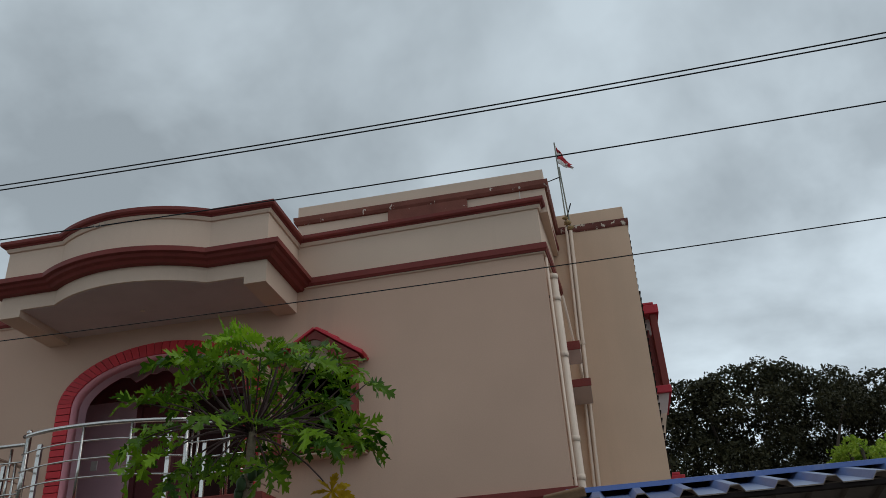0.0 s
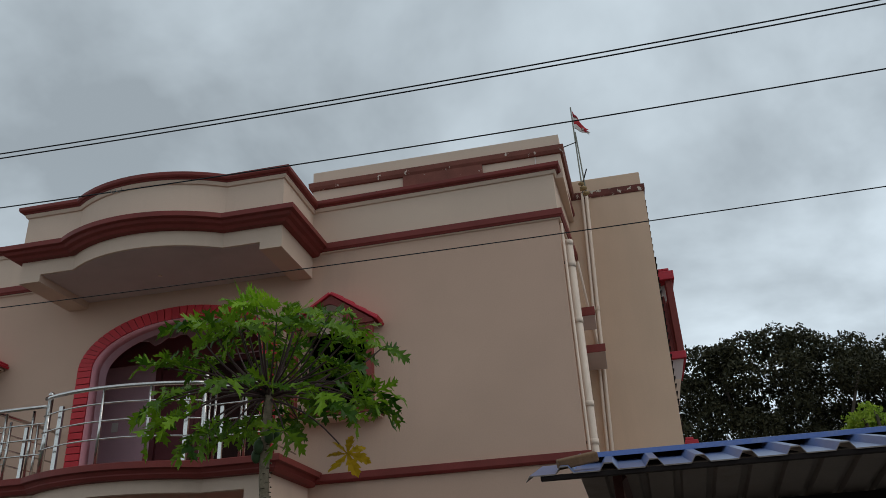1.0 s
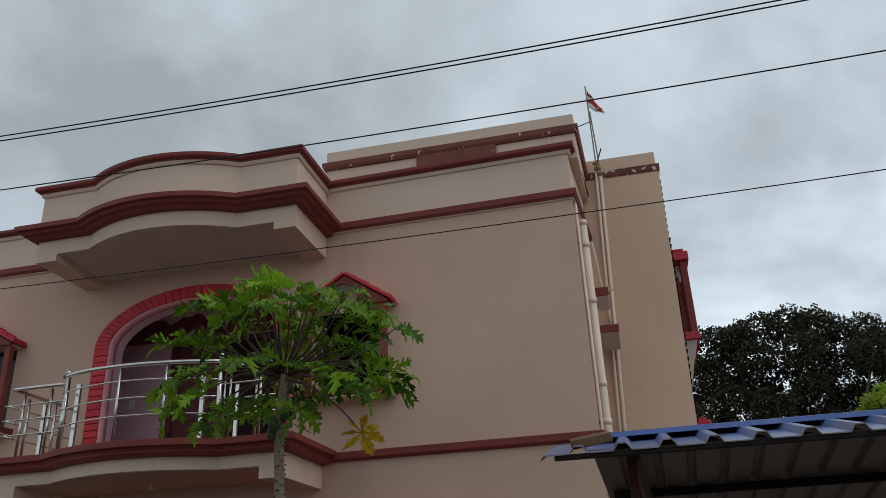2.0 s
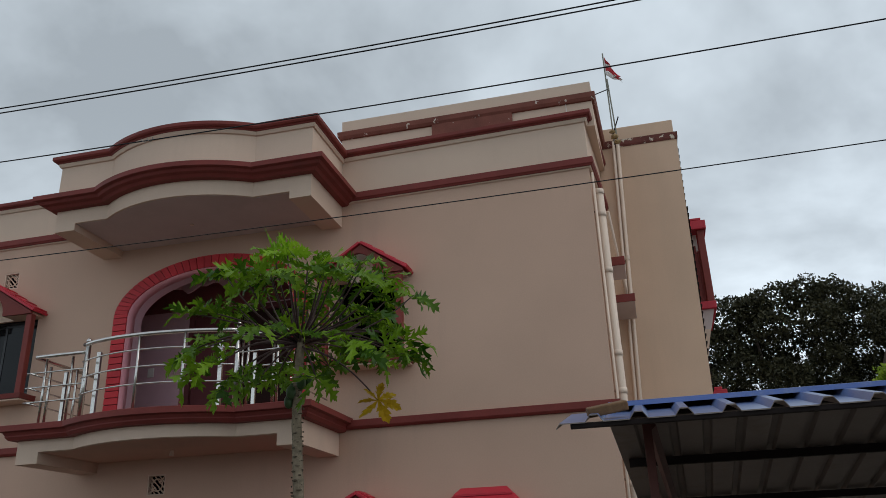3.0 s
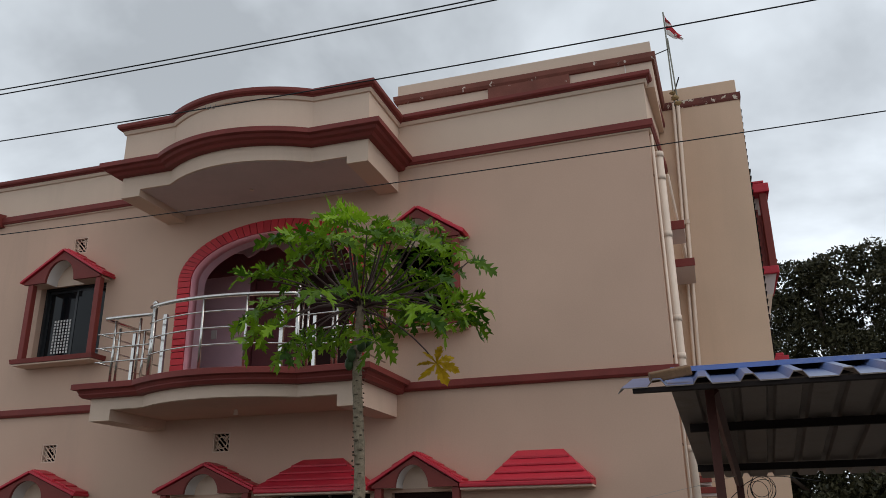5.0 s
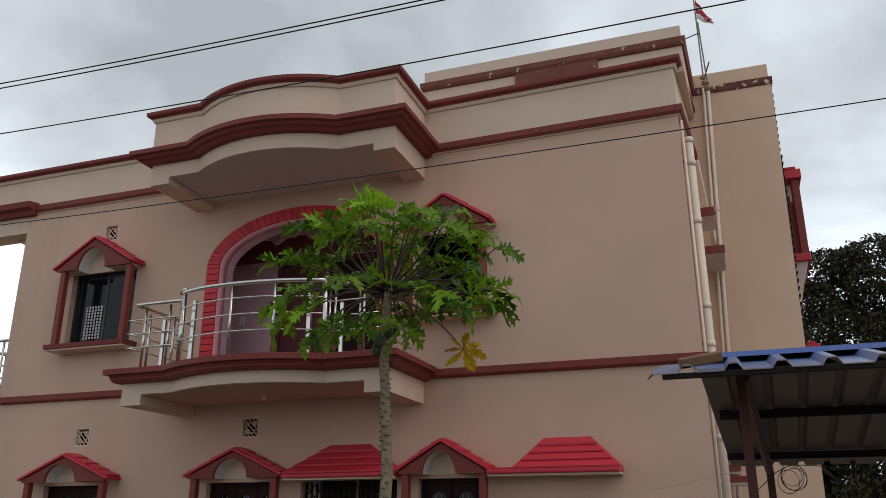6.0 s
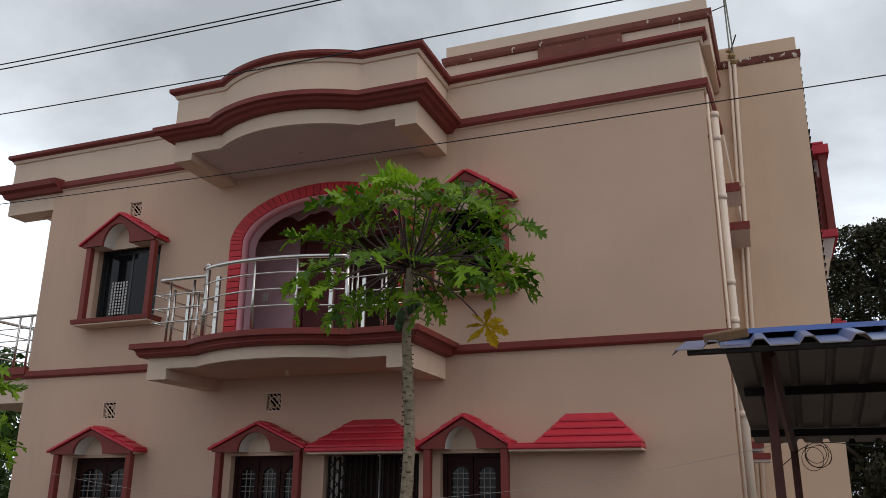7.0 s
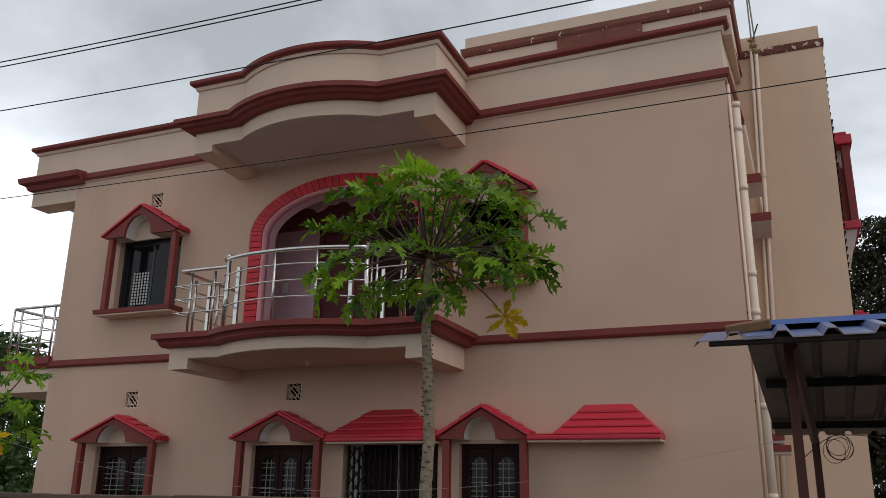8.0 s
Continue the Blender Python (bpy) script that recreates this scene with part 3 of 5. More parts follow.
# balcony railing
rail = empty("balcony_railing", house)
rail["label"] = "polished stainless steel railing with three bars"
RY = -1.22


def bow(x):
    pts = bulged(RY, back=False)
    for (xa, ya), (xb, yb) in zip(pts, pts[1:]):
        if xa <= x <= xb:
            return ya + (yb - ya) * (x - xa) / (xb - xa)
    return RY


XL, XR, BL, BR = -6.86, -3.52, -6.14, -4.14
top = [(BL + (BR - BL) * i / 24, bow(BL + (BR - BL) * i / 24), 4.40 - 0.03 * math.sin(math.pi * i / 24)) for i in range(25)]
part("handrail", tube(bmesh.new(), top, 0.026), M_STEEL, rail, smooth=True)
for zz in (4.19, 3.99, 3.79):
    part("bar", tube(bmesh.new(), [(x, y, zz) for x, y, _ in top], 0.010), M_STEEL, rail, smooth=True)
for xe, xb in ((XL, BL), (XR, BR)):
    s = -1 if xe < xb else 1
    part("handrail", tube(bmesh.new(), [(xb, RY, 4.33), (xe, RY, 4.33), (xe + 0.02 * s, RY + 0.03, 4.33), (xe + 0.02 * s, -0.02, 4.33)], 0.024), M_STEEL, rail, smooth=True)
    for zz in (4.13, 3.95, 3.77):
        part("bar", tube(bmesh.new(), [(xb, RY, zz), (xe + 0.1 * s, RY, zz)], 0.010), M_STEEL, rail, smooth=True)
        part("bar", tube(bmesh.new(), [(xe, RY - 0.06, zz - 0.02), (xe, -0.02, zz - 0.02)], 0.010), M_STEEL, rail, smooth=True)
    for px, py, h in ((0.13, RY + 0.03, 4.30), (0.19, RY + 0.05, 4.20), (0.50, RY + 0.03, 4.30), (0.13, -0.62, 4.30)):
        part("post", rod(bmesh.new(), (xe - px * s, py, 3.48), (xe - px * s, py, h), 0.017), M_STEEL, rail, smooth=True)
    part("flat_post", boxed(xe - 0.42 * s - 0.022, xe - 0.42 * s + 0.022, RY + 0.03, RY + 0.06, 3.48, 4.12), M_STEEL, rail, bevel=0.003)
    part("newel_stay", rod(bmesh.new(), (xb + 0.05 * s, RY + 0.03, 3.48), (xb + 0.05 * s, RY + 0.03, 4.32), 0.014), M_STEEL, rail, smooth=True)
    bm = rod(bmesh.new(), (xb, RY, 3.48), (xb, RY, 4.42), 0.030, n=12)
    bmesh.ops.create_uvsphere(bm, u_segments=12, v_segments=8, radius=0.036, matrix=Matrix.Translation((xb, RY, 4.465)))
    part("newel_post", bm, M_STEEL, rail, "thick post with a ball on top", smooth=True)
    part("flat_post", boxed(xb - 0.19 * s - 0.025, xb - 0.19 * s + 0.025, RY - 0.05, RY - 0.01, 3.48, 4.30), M_STEEL, rail, bevel=0.003)
for px in (-5.22, -4.68):
    part("post", rod(bmesh.new(), (px, bow(px), 3.48), (px, bow(px), 4.38), 0.017), M_STEEL, rail, smooth=True)

# side balcony at the far end
sb = empty("side_balcony", house)
part("slab", boxed(-11.62, -10.312, 0.02, 4.0, 3.0, 3.42), M_CREAM, sb)
part("lip", sweep(bmesh.new(), [(-11.62, 4.0), (-11.62, 0.02), (-10.30, 0.02)], [(0, 3.36), (0.05, 3.37), (0.07, 3.42), (0.10, 3.43), (0.10, 3.54), (-0.2, 3.55), (-0.2, 3.425), (0, 3.425)]), M_BAND, sb, "maroon lip")
part("handrail", tube(bmesh.new(), [(-10.32, 0.1, 4.40), (-11.38, 0.1, 4.40), (-11.42, 0.16, 4.40), (-11.42, 4.0, 4.40)], 0.025), M_STEEL, sb, smooth=True)
for zz in (4.2, 4.0, 3.8):
    part("bar", tube(bmesh.new(), [(-10.32, 0.1, zz), (-11.42, 0.1, zz)], 0.010), M_STEEL, sb, smooth=True)
    part("bar", tube(bmesh.new(), [(-11.42, 0.1, zz), (-11.42, 4.0, zz)], 0.010), M_STEEL, sb, smooth=True)
for px, py in ((-11.40, 0.1), (-11.22, 0.1), (-10.75, 0.1), (-10.5, 0.1), (-11.42, 1.0), (-11.42, 2.0), (-11.42, 3.0)):
    part("post", rod(bmesh.new(), (px, py, 3.54), (px, py, 4.40), 0.018), M_STEEL, sb, smooth=True)


# ---- awnings and windows ----
AY = -0.30


def slab_on_slope(bm, x0, z0, x1, z1, ya, yb, thick):
    d = Vector((x1 - x0, z1 - z0)).normalized()
    n = Vector((-d.y, d.x))
    if n.y < 0:
        n = -n
    prism(bm, [(x0, z0), (x1, z1), (x1 + n.x * thick, z1 + n.y * thick), (x0 + n.x * thick, z0 + n.y * thick)], ya, yb, "y")


def gable_awning(xl, xp, xr, ze, zp, posts, z_sill, depth=AY, courses=4):
    """A small gabled hood with an arched cut-out, stepped red courses and two posts."""
    a = empty("gable_awning", house)
    a["label"] = "red gabled window hood with stepped tile courses on two posts"
    r = (zp - ze) * 0.68
    cx = xp - 0.03
    hw = (xr - xl) * 0.175
    arc = [(cx + hw * math.cos(t), ze + 0.002 + r * math.sin(t)) for t in np.linspace(math.pi, 0, 17)]
    bm = bmesh.new()
    prism(bm, [(xl + 0.05, ze)] + arc + [(xr - 0.05, ze), (xr - 0.05, ze + 0.03), (xp, zp - 0.03), (xl + 0.05, ze + 0.03)], depth + 0.03, depth + 0.07, "y")
    part("gable_plate", bm, M_BAND, a, "maroon gable with an arched cut-out")
    bm = bmesh.new()
    va = [[bm.verts.new((x, y, z)) for x, z in arc] for y in (depth + 0.07, -0.002)]
    vb = [[bm.verts.new((x, y, z + 0.015)) for x, z in arc] for y in (depth + 0.07, -0.002)]
    for i in range(len(arc) - 1):
        bm.faces.new((va[0][i], va[0][i + 1], va[1][i + 1], va[1][i]))
        bm.faces.new((vb[0][i], vb[0][i + 1], vb[1][i + 1], vb[1][i]))
    lun = [(x, z) for x, z in arc]
    part("lunette", prism(bmesh.new(), lun, -0.016, -0.003, "y"), M_CREAM, a, "cream lunette")
    part("vault", bm, M_WHITE, a, "white barrel vault", smooth=True)
    for ba, bb in ((xl + 0.06, cx - hw - 0.002), (cx + hw + 0.002, xr - 0.06)):
        part("soffit_board", boxed(ba, bb, depth + 0.072, -0.002, ze, ze + 0.03), M_CREAM, a)
    for xs in (xl, xr):
        bm = bmesh.new()
        slab_on_slope(bm, xs, ze + 0.02, xp, zp - 0.015, depth, -0.002, 0.035)
        part("roof_slope", bm, M_RED, a, "bright red slope", bevel=0.006)
        n = courses
        for i in range(n):
            f0, f1 = i / n + 0.02, min(1.0, (i + 1) / n + 0.03)
            bm = bmesh.new()
            x0, z0 = xs + (xp - xs) * f0, ze + 0.055 + (zp - ze - 0.03) * f0
            x1, z1 = xs + (xp - xs) * f1, ze + 0.04 + (zp - ze - 0.03) * f1
            slab_on_slope(bm, x0, z0, x1, z1, depth + 0.05 + 0.02 * (i % 2), -0.004, 0.03)
            part("tile_course", bm, M_RED, a, bevel=0.005)
    for px in posts:
        part("post", boxed(px - 0.045, px + 0.045, depth + 0.05, depth + 0.14, z_sill, ze), M_POST, a, "dull red post", bevel=0.008)
    return a


def hip_awning(xl, xr, tl, tr, ze, zt, courses=4, start=None):
    """A lean-to hood of stepped courses that narrow upwards to the wall."""
    a = empty("hipped_awning", house)
    a["label"] = "bright red hipped hood of stepped courses"
    part("eave_board", boxed(xl, xr, AY, -0.002, ze - 0.058, ze - 0.034), M_CREAM, a, "cream soffit board", bevel=0.005)
    part("fascia", boxed(xl - 0.005, xr + 0.005, AY - 0.035, -0.002, ze - 0.034, ze + 0.020), M_RED, a, bevel=0.014)
    if start:
        part("ledge", boxed(xl, start, AY - 0.02, -0.002, ze + 0.021, ze + 0.036), M_RED, a, bevel=0.005)
        xl = start
    ze += 0.021
    for i in range(courses):
        f0, f1 = i / courses, (i + 1) / courses
        y0, y1 = AY * (1 - f0) - 0.03, AY * (1 - f1)
        z0, z1 = ze + (zt - ze) * f0, ze + (zt - ze) * f1
        a0, a1 = xl + (tl - xl) * f0, xl + (tl - xl) * f1
        b0, b1 = xr + (tr - xr) * f0, xr + (tr - xr) * f1
        bm = bmesh.new()
        lo = [bm.verts.new(p) for p in ((a0, y0, z0), (b0, y0, z0), (b0, -0.003, z0), (a0, -0.003, z0))]
        md = [bm.verts.new(p) for p in ((a0, y0, z0 + 0.022), (b0, y0, z0 + 0.022), (b0, -0.003, z0 + 0.022), (a0, -0.003, z0 + 0.022))]
        hi = [bm.verts.new(p) for p in ((a1 - 0.015, y1, z1 + 0.012), (b1 + 0.015, y1, z1 + 0.012), (b1 + 0.015, -0.003, z1 + 0.012), (a1 - 0.015, -0.003, z1 + 0.012))]
        bm.faces.new(lo[::-1]); bm.faces.new(hi)
        for p, q in ((lo, md), (md, hi)):
            for k in range(4):
                bm.faces.new((p[k], p[(k + 1) % 4], q[(k + 1) % 4], q[k]))
        part("tile_course", bm, M_RED, a, bevel=0.006)
    return a


def shutter_window(x0, x1, z0, z1, n):
    """Dark wooden shutters, each with an arched glazed panel behind a pale lattice."""
    w = empty("shuttered_window", house)
    w["label"] = "dark brown wooden window with arched latticed panes"
    bm = bmesh.new()
    wall_with_holes(bm, x0 + 0.002, x1 - 0.002, z0 + 0.002, z1 - 0.002, 0.09, 0.16, [(x0 + 0.05, x1 - 0.05, z0 + 0.05, z1 - 0.05)])
    part("frame", bm, M_WOOD, w, bevel=0.004)
    step = (x1 - x0 - 0.1) / n
    for i in range(n):
        xa, xb = x0 + 0.05 + i * step + 0.006, x0 + 0.05 + (i + 1) * step - 0.006
        pa, pb, zt = xa + 0.058, xb - 0.058, z1 - 0.25
        bm = bmesh.new()
        wall_with_holes(bm, xa, xb, z0 + 0.052, z1 - 0.052, 0.105, 0.14, [(pa, pb, z0 + 0.2, zt + 0.10)])
        c, h = (pa + pb) / 2, (pb - pa) / 2
        for s in (-1, 1):
            arc = [(c + s * h * math.cos(t), zt + 0.10 * math.sin(t)) for t in np.linspace(0, math.pi / 2, 7)]
            prism(bm, arc[:-1] + [(c, zt + 0.0995), (c + s * h, zt + 0.1)], 0.105, 0.14, "y")
        sh = part("shutter", bm, M_WOOD, w)
        part("pane", boxed(pa, pb, 0.128, 0.132, z0 + 0.2, zt + 0.10), M_GLASS, sh)
        bm = bmesh.new()
        for k in range(1, 3):
            xx = pa + (pb - pa) * k / 3
            box(bm, xx - 0.006, xx + 0.006, 0.115, 0.123, z0 + 0.2, zt + 0.07)
        zz = zt + 0.02
        k = 0
        while zz > z0 + 0.22:
            box(bm, pa, pb, 0.113, 0.121, zz - 0.006, zz + 0.006)
            zz -= 0.06 if k % 2 == 0 else 0.10
            k += 1
        part("lattice", bm, M_LATTICE, sh, "dusty pale lattice")
    # near-black board: the room's shade is put into its colour
    part("room_shade_panel", boxed(x0, x1, 0.26, 0.30, z0, z1), M_DARK, w)
    return w


def sliding_window(x0, x1, z0, z1, glazed=True):
    w = empty("sliding_window", house)
    w["label"] = "black framed sliding window with dark reflecting glass" if glazed else "black framed window standing open on a dark room"
    bm = bmesh.new()
    wall_with_holes(bm, x0 + 0.002, x1 - 0.002, z0 + 0.002, z1 - 0.002, 0.10, 0.17, [(x0 + 0.04, x1 - 0.04, z0 + 0.04, z1 - 0.04)])
    part("frame", bm, M_FRAME, w, bevel=0.003)
    mid = (x0 + x1) / 2
    for xa, xb, y in ((x0 + 0.042, mid + 0.03, 0.145), (mid - 0.03, x1 - 0.042, 0.115)):
        if not glazed:
            break
        bm = bmesh.new()
        wall_with_holes(bm, xa, xb, z0 + 0.042, z1 - 0.042, y, y + 0.02, [(xa + 0.035, xb - 0.035, z0 + 0.08, z1 - 0.08)])
        s = part("sash", bm, M_FRAME, w)
        part("pane", boxed(xa + 0.035, xb - 0.035, y + 0.008, y + 0.012, z0 + 0.08, z1 - 0.08), M_GLASS, s)
    if x0 < -8:
        # pale squares imitate a bright gridded reflection in the glass
        bm = bmesh.new()
        for i in range(6):
            for k in range(11):
                cx, cz = x0 + 0.20 + i * 0.055, z0 + 0.12 + k * 0.048
                box(bm, cx, cx + 0.030, 0.146, 0.1495, cz, cz + 0.034)
        part("reflection_squares", bm, M_GRILLE, w, "pale squares standing in for a bright chequered reflection on one pane")["kind"] = "stuff"
    # near-black boards stand in for the room's shade, deeper when unglazed
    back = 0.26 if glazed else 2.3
    part("room_shade_panel", boxed(x0 - back + 0.26, x1 + back - 0.26, back, back + 0.04, z0 - 0.4, z1 + 0.8) if not glazed else boxed(x0, x1, back, back + 0.04, z0, z1), M_DARK, w)
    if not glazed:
        part("room_shade_side", boxed(x0 - 0.10, x0 - 0.03, 0.252, back, z0 - 0.4, z1 + 0.8), M_DARK, w)
    return w


def sill(x0, x1, z):
    s = part("window_sill", boxed(x0, x1, AY + 0.02, -0.002, z - 0.09, z - 0.05), M_CREAM, house, "projecting cream sill slab")
    bm = sweep(bmesh.new(), [(x0, -0.002), (x0, AY + 0.02), (x1, AY + 0.02), (x1, -0.002)], [(0.0, z - 0.07), (0.02, z - 0.065), (0.03, z), (-0.05, z), (-0.05, z - 0.049), (0, z - 0.049)])
    part("edge_moulding", bm, M_BAND, s, "maroon sill moulding")
    part("top_face", boxed(x0 + 0.05, x1 - 0.05, AY + 0.07, -0.002, z - 0.05, z - 0.006), M_BAND, s)


gable_awning(-9.33, -8.61, -7.86, 5.30, 5.79, (-9.17, -7.95), 4.17)
sliding_window(*UPL)
sill(-9.26, -7.87, 4.16)
gable_awning(-3.63, -3.00, -2.38, 5.26, 5.71, (-3.50, -2.50), 4.18)
sliding_window(*UPR, False)
sill(-3.62, -2.40, 4.18)
gable_awning(-9.38, -8.63, -7.84, 2.20, 2.56, (-9.25, -7.95), 0.9)
gable_awning(-6.60, -5.88, -5.16, 2.20, 2.56, (-6.47, -5.28), 0.9)
gable_awning(-3.62, -3.04, -2.45, 2.20, 2.58, (-3.50, -2.54), 0.9)
hip_awning(-5.12, -3.62, -4.60, -4.08, 2.215, 2.58)
hip_awning(-2.47, -0.97, -1.84, -1.33, 2.215, 2.58, start=-2.16)
for (xa, xb), n in zip(LOW, (2, 3, 2)):
    shutter_window(xa, xb, 0.95, 2.16, n)
    sill(xa - 0.12, xb + 0.12, 0.92)

# collapsible gate
gate = empty("collapsible_gate", house)
gate["label"] = "dark iron collapsible gate, partly drawn, in the doorway"
for i in range(17):
    gx = GATE[0] + 0.05 + i * (GATE[1] - GATE[0] - 0.1) / 16
    part("channel", boxed(gx - 0.011, gx + 0.011, 0.05, 0.075, 0.16, 2.14), M_IRON, gate)
for i in range(4):
    xa, xb = GATE[0] + 0.05 + i * 0.13, GATE[0] + 0.05 + (i + 1) * 0.13
    bm = bmesh.new()
    z = 0.2
    while z < 2.05:
        rod(bm, (xa, 0.045, z), (xb, 0.045, z + 0.16), 0.008, n=5)
        rod(bm, (xb, 0.040, z), (xa, 0.040, z + 0.16), 0.008, n=5)
        z += 0.16
    part("scissor_bar", bm, M_IRON, gate)
part("inner_door", boxed(GATE[0], GATE[1], 0.20, 0.245, 0.15, 2.17), M_WOOD, gate)
for gx, gw in ((-4.99, 0.16), (-4.33, 0.03)):
    part("white_jamb", boxed(gx, gx + gw, 0.15, 0.198, 0.15, 2.16), M_GRILLE, gate)

# jali ventilators
for vx, vz in VENTS:
    g = empty("ventilator", house)
    g["label"] = "small square cement lattice ventilator"
    # backing coloured near black for the shade inside the vent
    part("shade_backing", boxed(vx - V, vx + V, 0.12, 0.14, vz - V, vz + V), M_DARK, g)
    bm = bmesh.new()
    wall_with_holes(bm, vx - V + 0.001, vx + V - 0.001, vz - V + 0.001, vz + V - 0.001, 0.004, 0.05, [(vx - V + 0.018, vx + V - 0.018, vz - V + 0.018, vz + V - 0.018)])
    for k in range(-3, 4):
        h = V - 0.02 - abs(k) * 0.033
        rod(bm, (vx - h + k * 0.033, 0.03, vz + h + k * 0.033), (vx + h + k * 0.033, 0.03, vz - h + k * 0.033), 0.008, n=4)
    for k in range(4):
        a = math.pi * k / 2 + 0.785
        rod(bm, (vx + 0.035 * math.cos(a), 0.026, vz + 0.035 * math.sin(a)), (vx + 0.125 * math.cos(a), 0.026, vz + 0.125 * math.sin(a)), 0.010, n=4)
    tube(bm, [(vx + 0.075 * math.cos(t), 0.026, vz + 0.075 * math.sin(t)) for t in np.linspace(0, 2 * math.pi, 17)], 0.009, n=4)
    part("lattice", bm, M_CREAM, g)

# ---- pipes and small hoods at the corner ----
dp = empty("drainpipe", house)
dp["label"] = "cream plastic drainpipe with collars"
part("pipe", tube(bmesh.new(), [(0.085, 0.17, 6.17), (0.085, 0.17, 0.1)], 0.055, 14), M_PVC, dp, smooth=True)
for z in (6.17, 5.86, 5.1, 4.05, 3.6, 2.55, 1.6):
    part("collar", rod(bmesh.new(), (0.085, 0.17, z - 0.04), (0.085, 0.17, z + 0.03), 0.062, n=14), M_PVC, dp, smooth=True)
for z in (5.9, 3.6, 2.6):
    part("clamp", boxed(0.0, 0.05, 0.16, 0.18, z - 0.015, z + 0.015), M_IRON, dp)
dp2 = empty("drainpipe", house)
dp2["label"] = "thin cream pipes fixed to the wing's wall"
for px, r in ((0.345, 0.022), (0.405, 0.026)):
    down = lambda z: px - 0.034 * (7.55 - z)
    part("pipe", tube(bmesh.new(), [(down(7.55), 1.46, 7.55), (down(0.1), 1.46, 0.1)], r, 10), M_PVC, dp2, smooth=True)
    for z in (5.7, 3.6):
        part("collar", rod(bmesh.new(), (down(z - 0.03), 1.46, z - 0.03), (down(z + 0.03), 1.46, z + 0.03), r + 0.008, n=10), M_PVC, dp2)
part("thin_pipe", tube(bmesh.new(), [(0.03, 0.05, 6.4), (0.03, 0.05, 0.1)], 0.018, 8), M_PVC, dp2, smooth=True)
# tube standing in for the sloping top edge of a side hood
part("sloped_hood_strip", tube(bmesh.new(), [(0.16, 0.55, 6.05), (0.26, 1.35, 5.15)], 0.022, 8), M_PVC, dp2, smooth=True)
for z0, z1, ext, deep in ((5.30, 5.42, 0.30, 1.18), (4.80, 4.905, 0.37, 1.40), (2.175, 2.28, 0.265, 1.0), (2.055, 2.155, 0.325, 1.0)):
    h = empty("side_hood", house)
    part("hood_slab", boxed(0.002, ext - 0.008, 0.606, deep, z0, z1 - 0.01), M_SOFFIT, h, "grey plastered hood slab", bevel=0.004)
    part("hood_edge", boxed(0.002, ext, 0.59, 0.606, z0 + (0.002 if z0 > 3 else 0.03), z1), M_BAND, h, "maroon hood edge", bevel=0.004)
part("side_window_edge", boxed(0.002, 0.04, 0.5, 0.62, 4.86, 5.40), M_BAND, house)

# box window on the wing's far side
bx = empty("box_window", house)
bx.location = (-0.03, 0, -0.12)
bx["label"] = "red hooded box window on the wing's side"
part("hood", boxed(1.20, 1.56, 2.3, 3.6, 6.46, 6.60), M_RED, bx, bevel=0.01)
part("hood_step", boxed(1.20, 1.50, 2.3, 3.6, 6.60, 6.64), M_RED, bx, bevel=0.01)
part("post", boxed(1.42, 1.52, 2.35, 2.45, 5.33, 6.46), M_POST, bx, bevel=0.006)
part("post", boxed(1.22, 1.38, 2.45, 2.53, 5.33, 6.25), M_POST, bx, bevel=0.006)
part("shutter", boxed(1.20, 1.45, 2.5, 3.5, 5.33, 6.16), M_POST, bx, "dark red shutter")
part("cheek", boxed(1.20, 1.42, 2.55, 2.6, 6.2, 6.46), M_WHITE, bx)
part("sill", boxed(1.20, 1.53, 2.3, 3.6, 5.22, 5.33), M_RED, bx, bevel=0.01)
for name, z1, z0, x1, x0, paint in (("sill_bracket", 5.22, 4.93, 1.49, 1.41, M_SOFFIT), ("sill_underside", 4.93, 4.28, 1.40, 1.25, M_CREAM)):
    part(name, prism(bmesh.new(), [(1.18, z0), (x0, z0), (x1, z1), (1.18, z1)], 2.35, 3.55, "y"), paint, bx)
part("low_hood", boxed(1.20, 1.48, 2.3, 3.5, 3.9, 4.05), M_RED, bx, bevel=0.01)
part("low_hood_step", boxed(1.20, 1.42, 2.32, 3.5, 4.05, 4.09), M_RED, bx, bevel=0.01)

# ---- flag ----
flag = tagged(empty("flag", at=(0.36, 1.25, 7.49)), "small limp striped flag on a thin pole tied to the parapet", "flag")
for off in (0.0, 0.05):
    bm = rod(bmesh.new(), (off, 0, -0.1), (off * 0.4 - 0.01, 0, 1.02 if off else 1.48), 0.012, n=6)
    part("pole", bm, M_GREYPOLE, flag)
part("stay", rod(bmesh.new(), (0.0, 0, 0.84), (-0.22, -0.5, 0.47), 0.008, n=5), M_IRON, flag)
part("stay", rod(bmesh.new(), (-0.03, 0, 0.0), (0.10, 0, 0.35), 0.010, n=5), M_IRON, flag)
for zt, w in ((0.02, 0.045), (0.10, 0.035), (-0.07, 0.04)):
    bm = bmesh.new()
    bmesh.ops.create_icosphere(bm, subdivisions=2, radius=w, matrix=Matrix.Translation((0.02 - zt * 0.3, -0.02, zt)) @ Matrix.Diagonal((1.3, 0.8, 0.9, 1)))
    for v in bm.verts:
        v.co += Vector((0.02, 0.01, 0.015)) * noise.noise(v.co * 30)
    part("rope_tie", bm, M_ROPE, flag, "knotted ochre cloth tie")
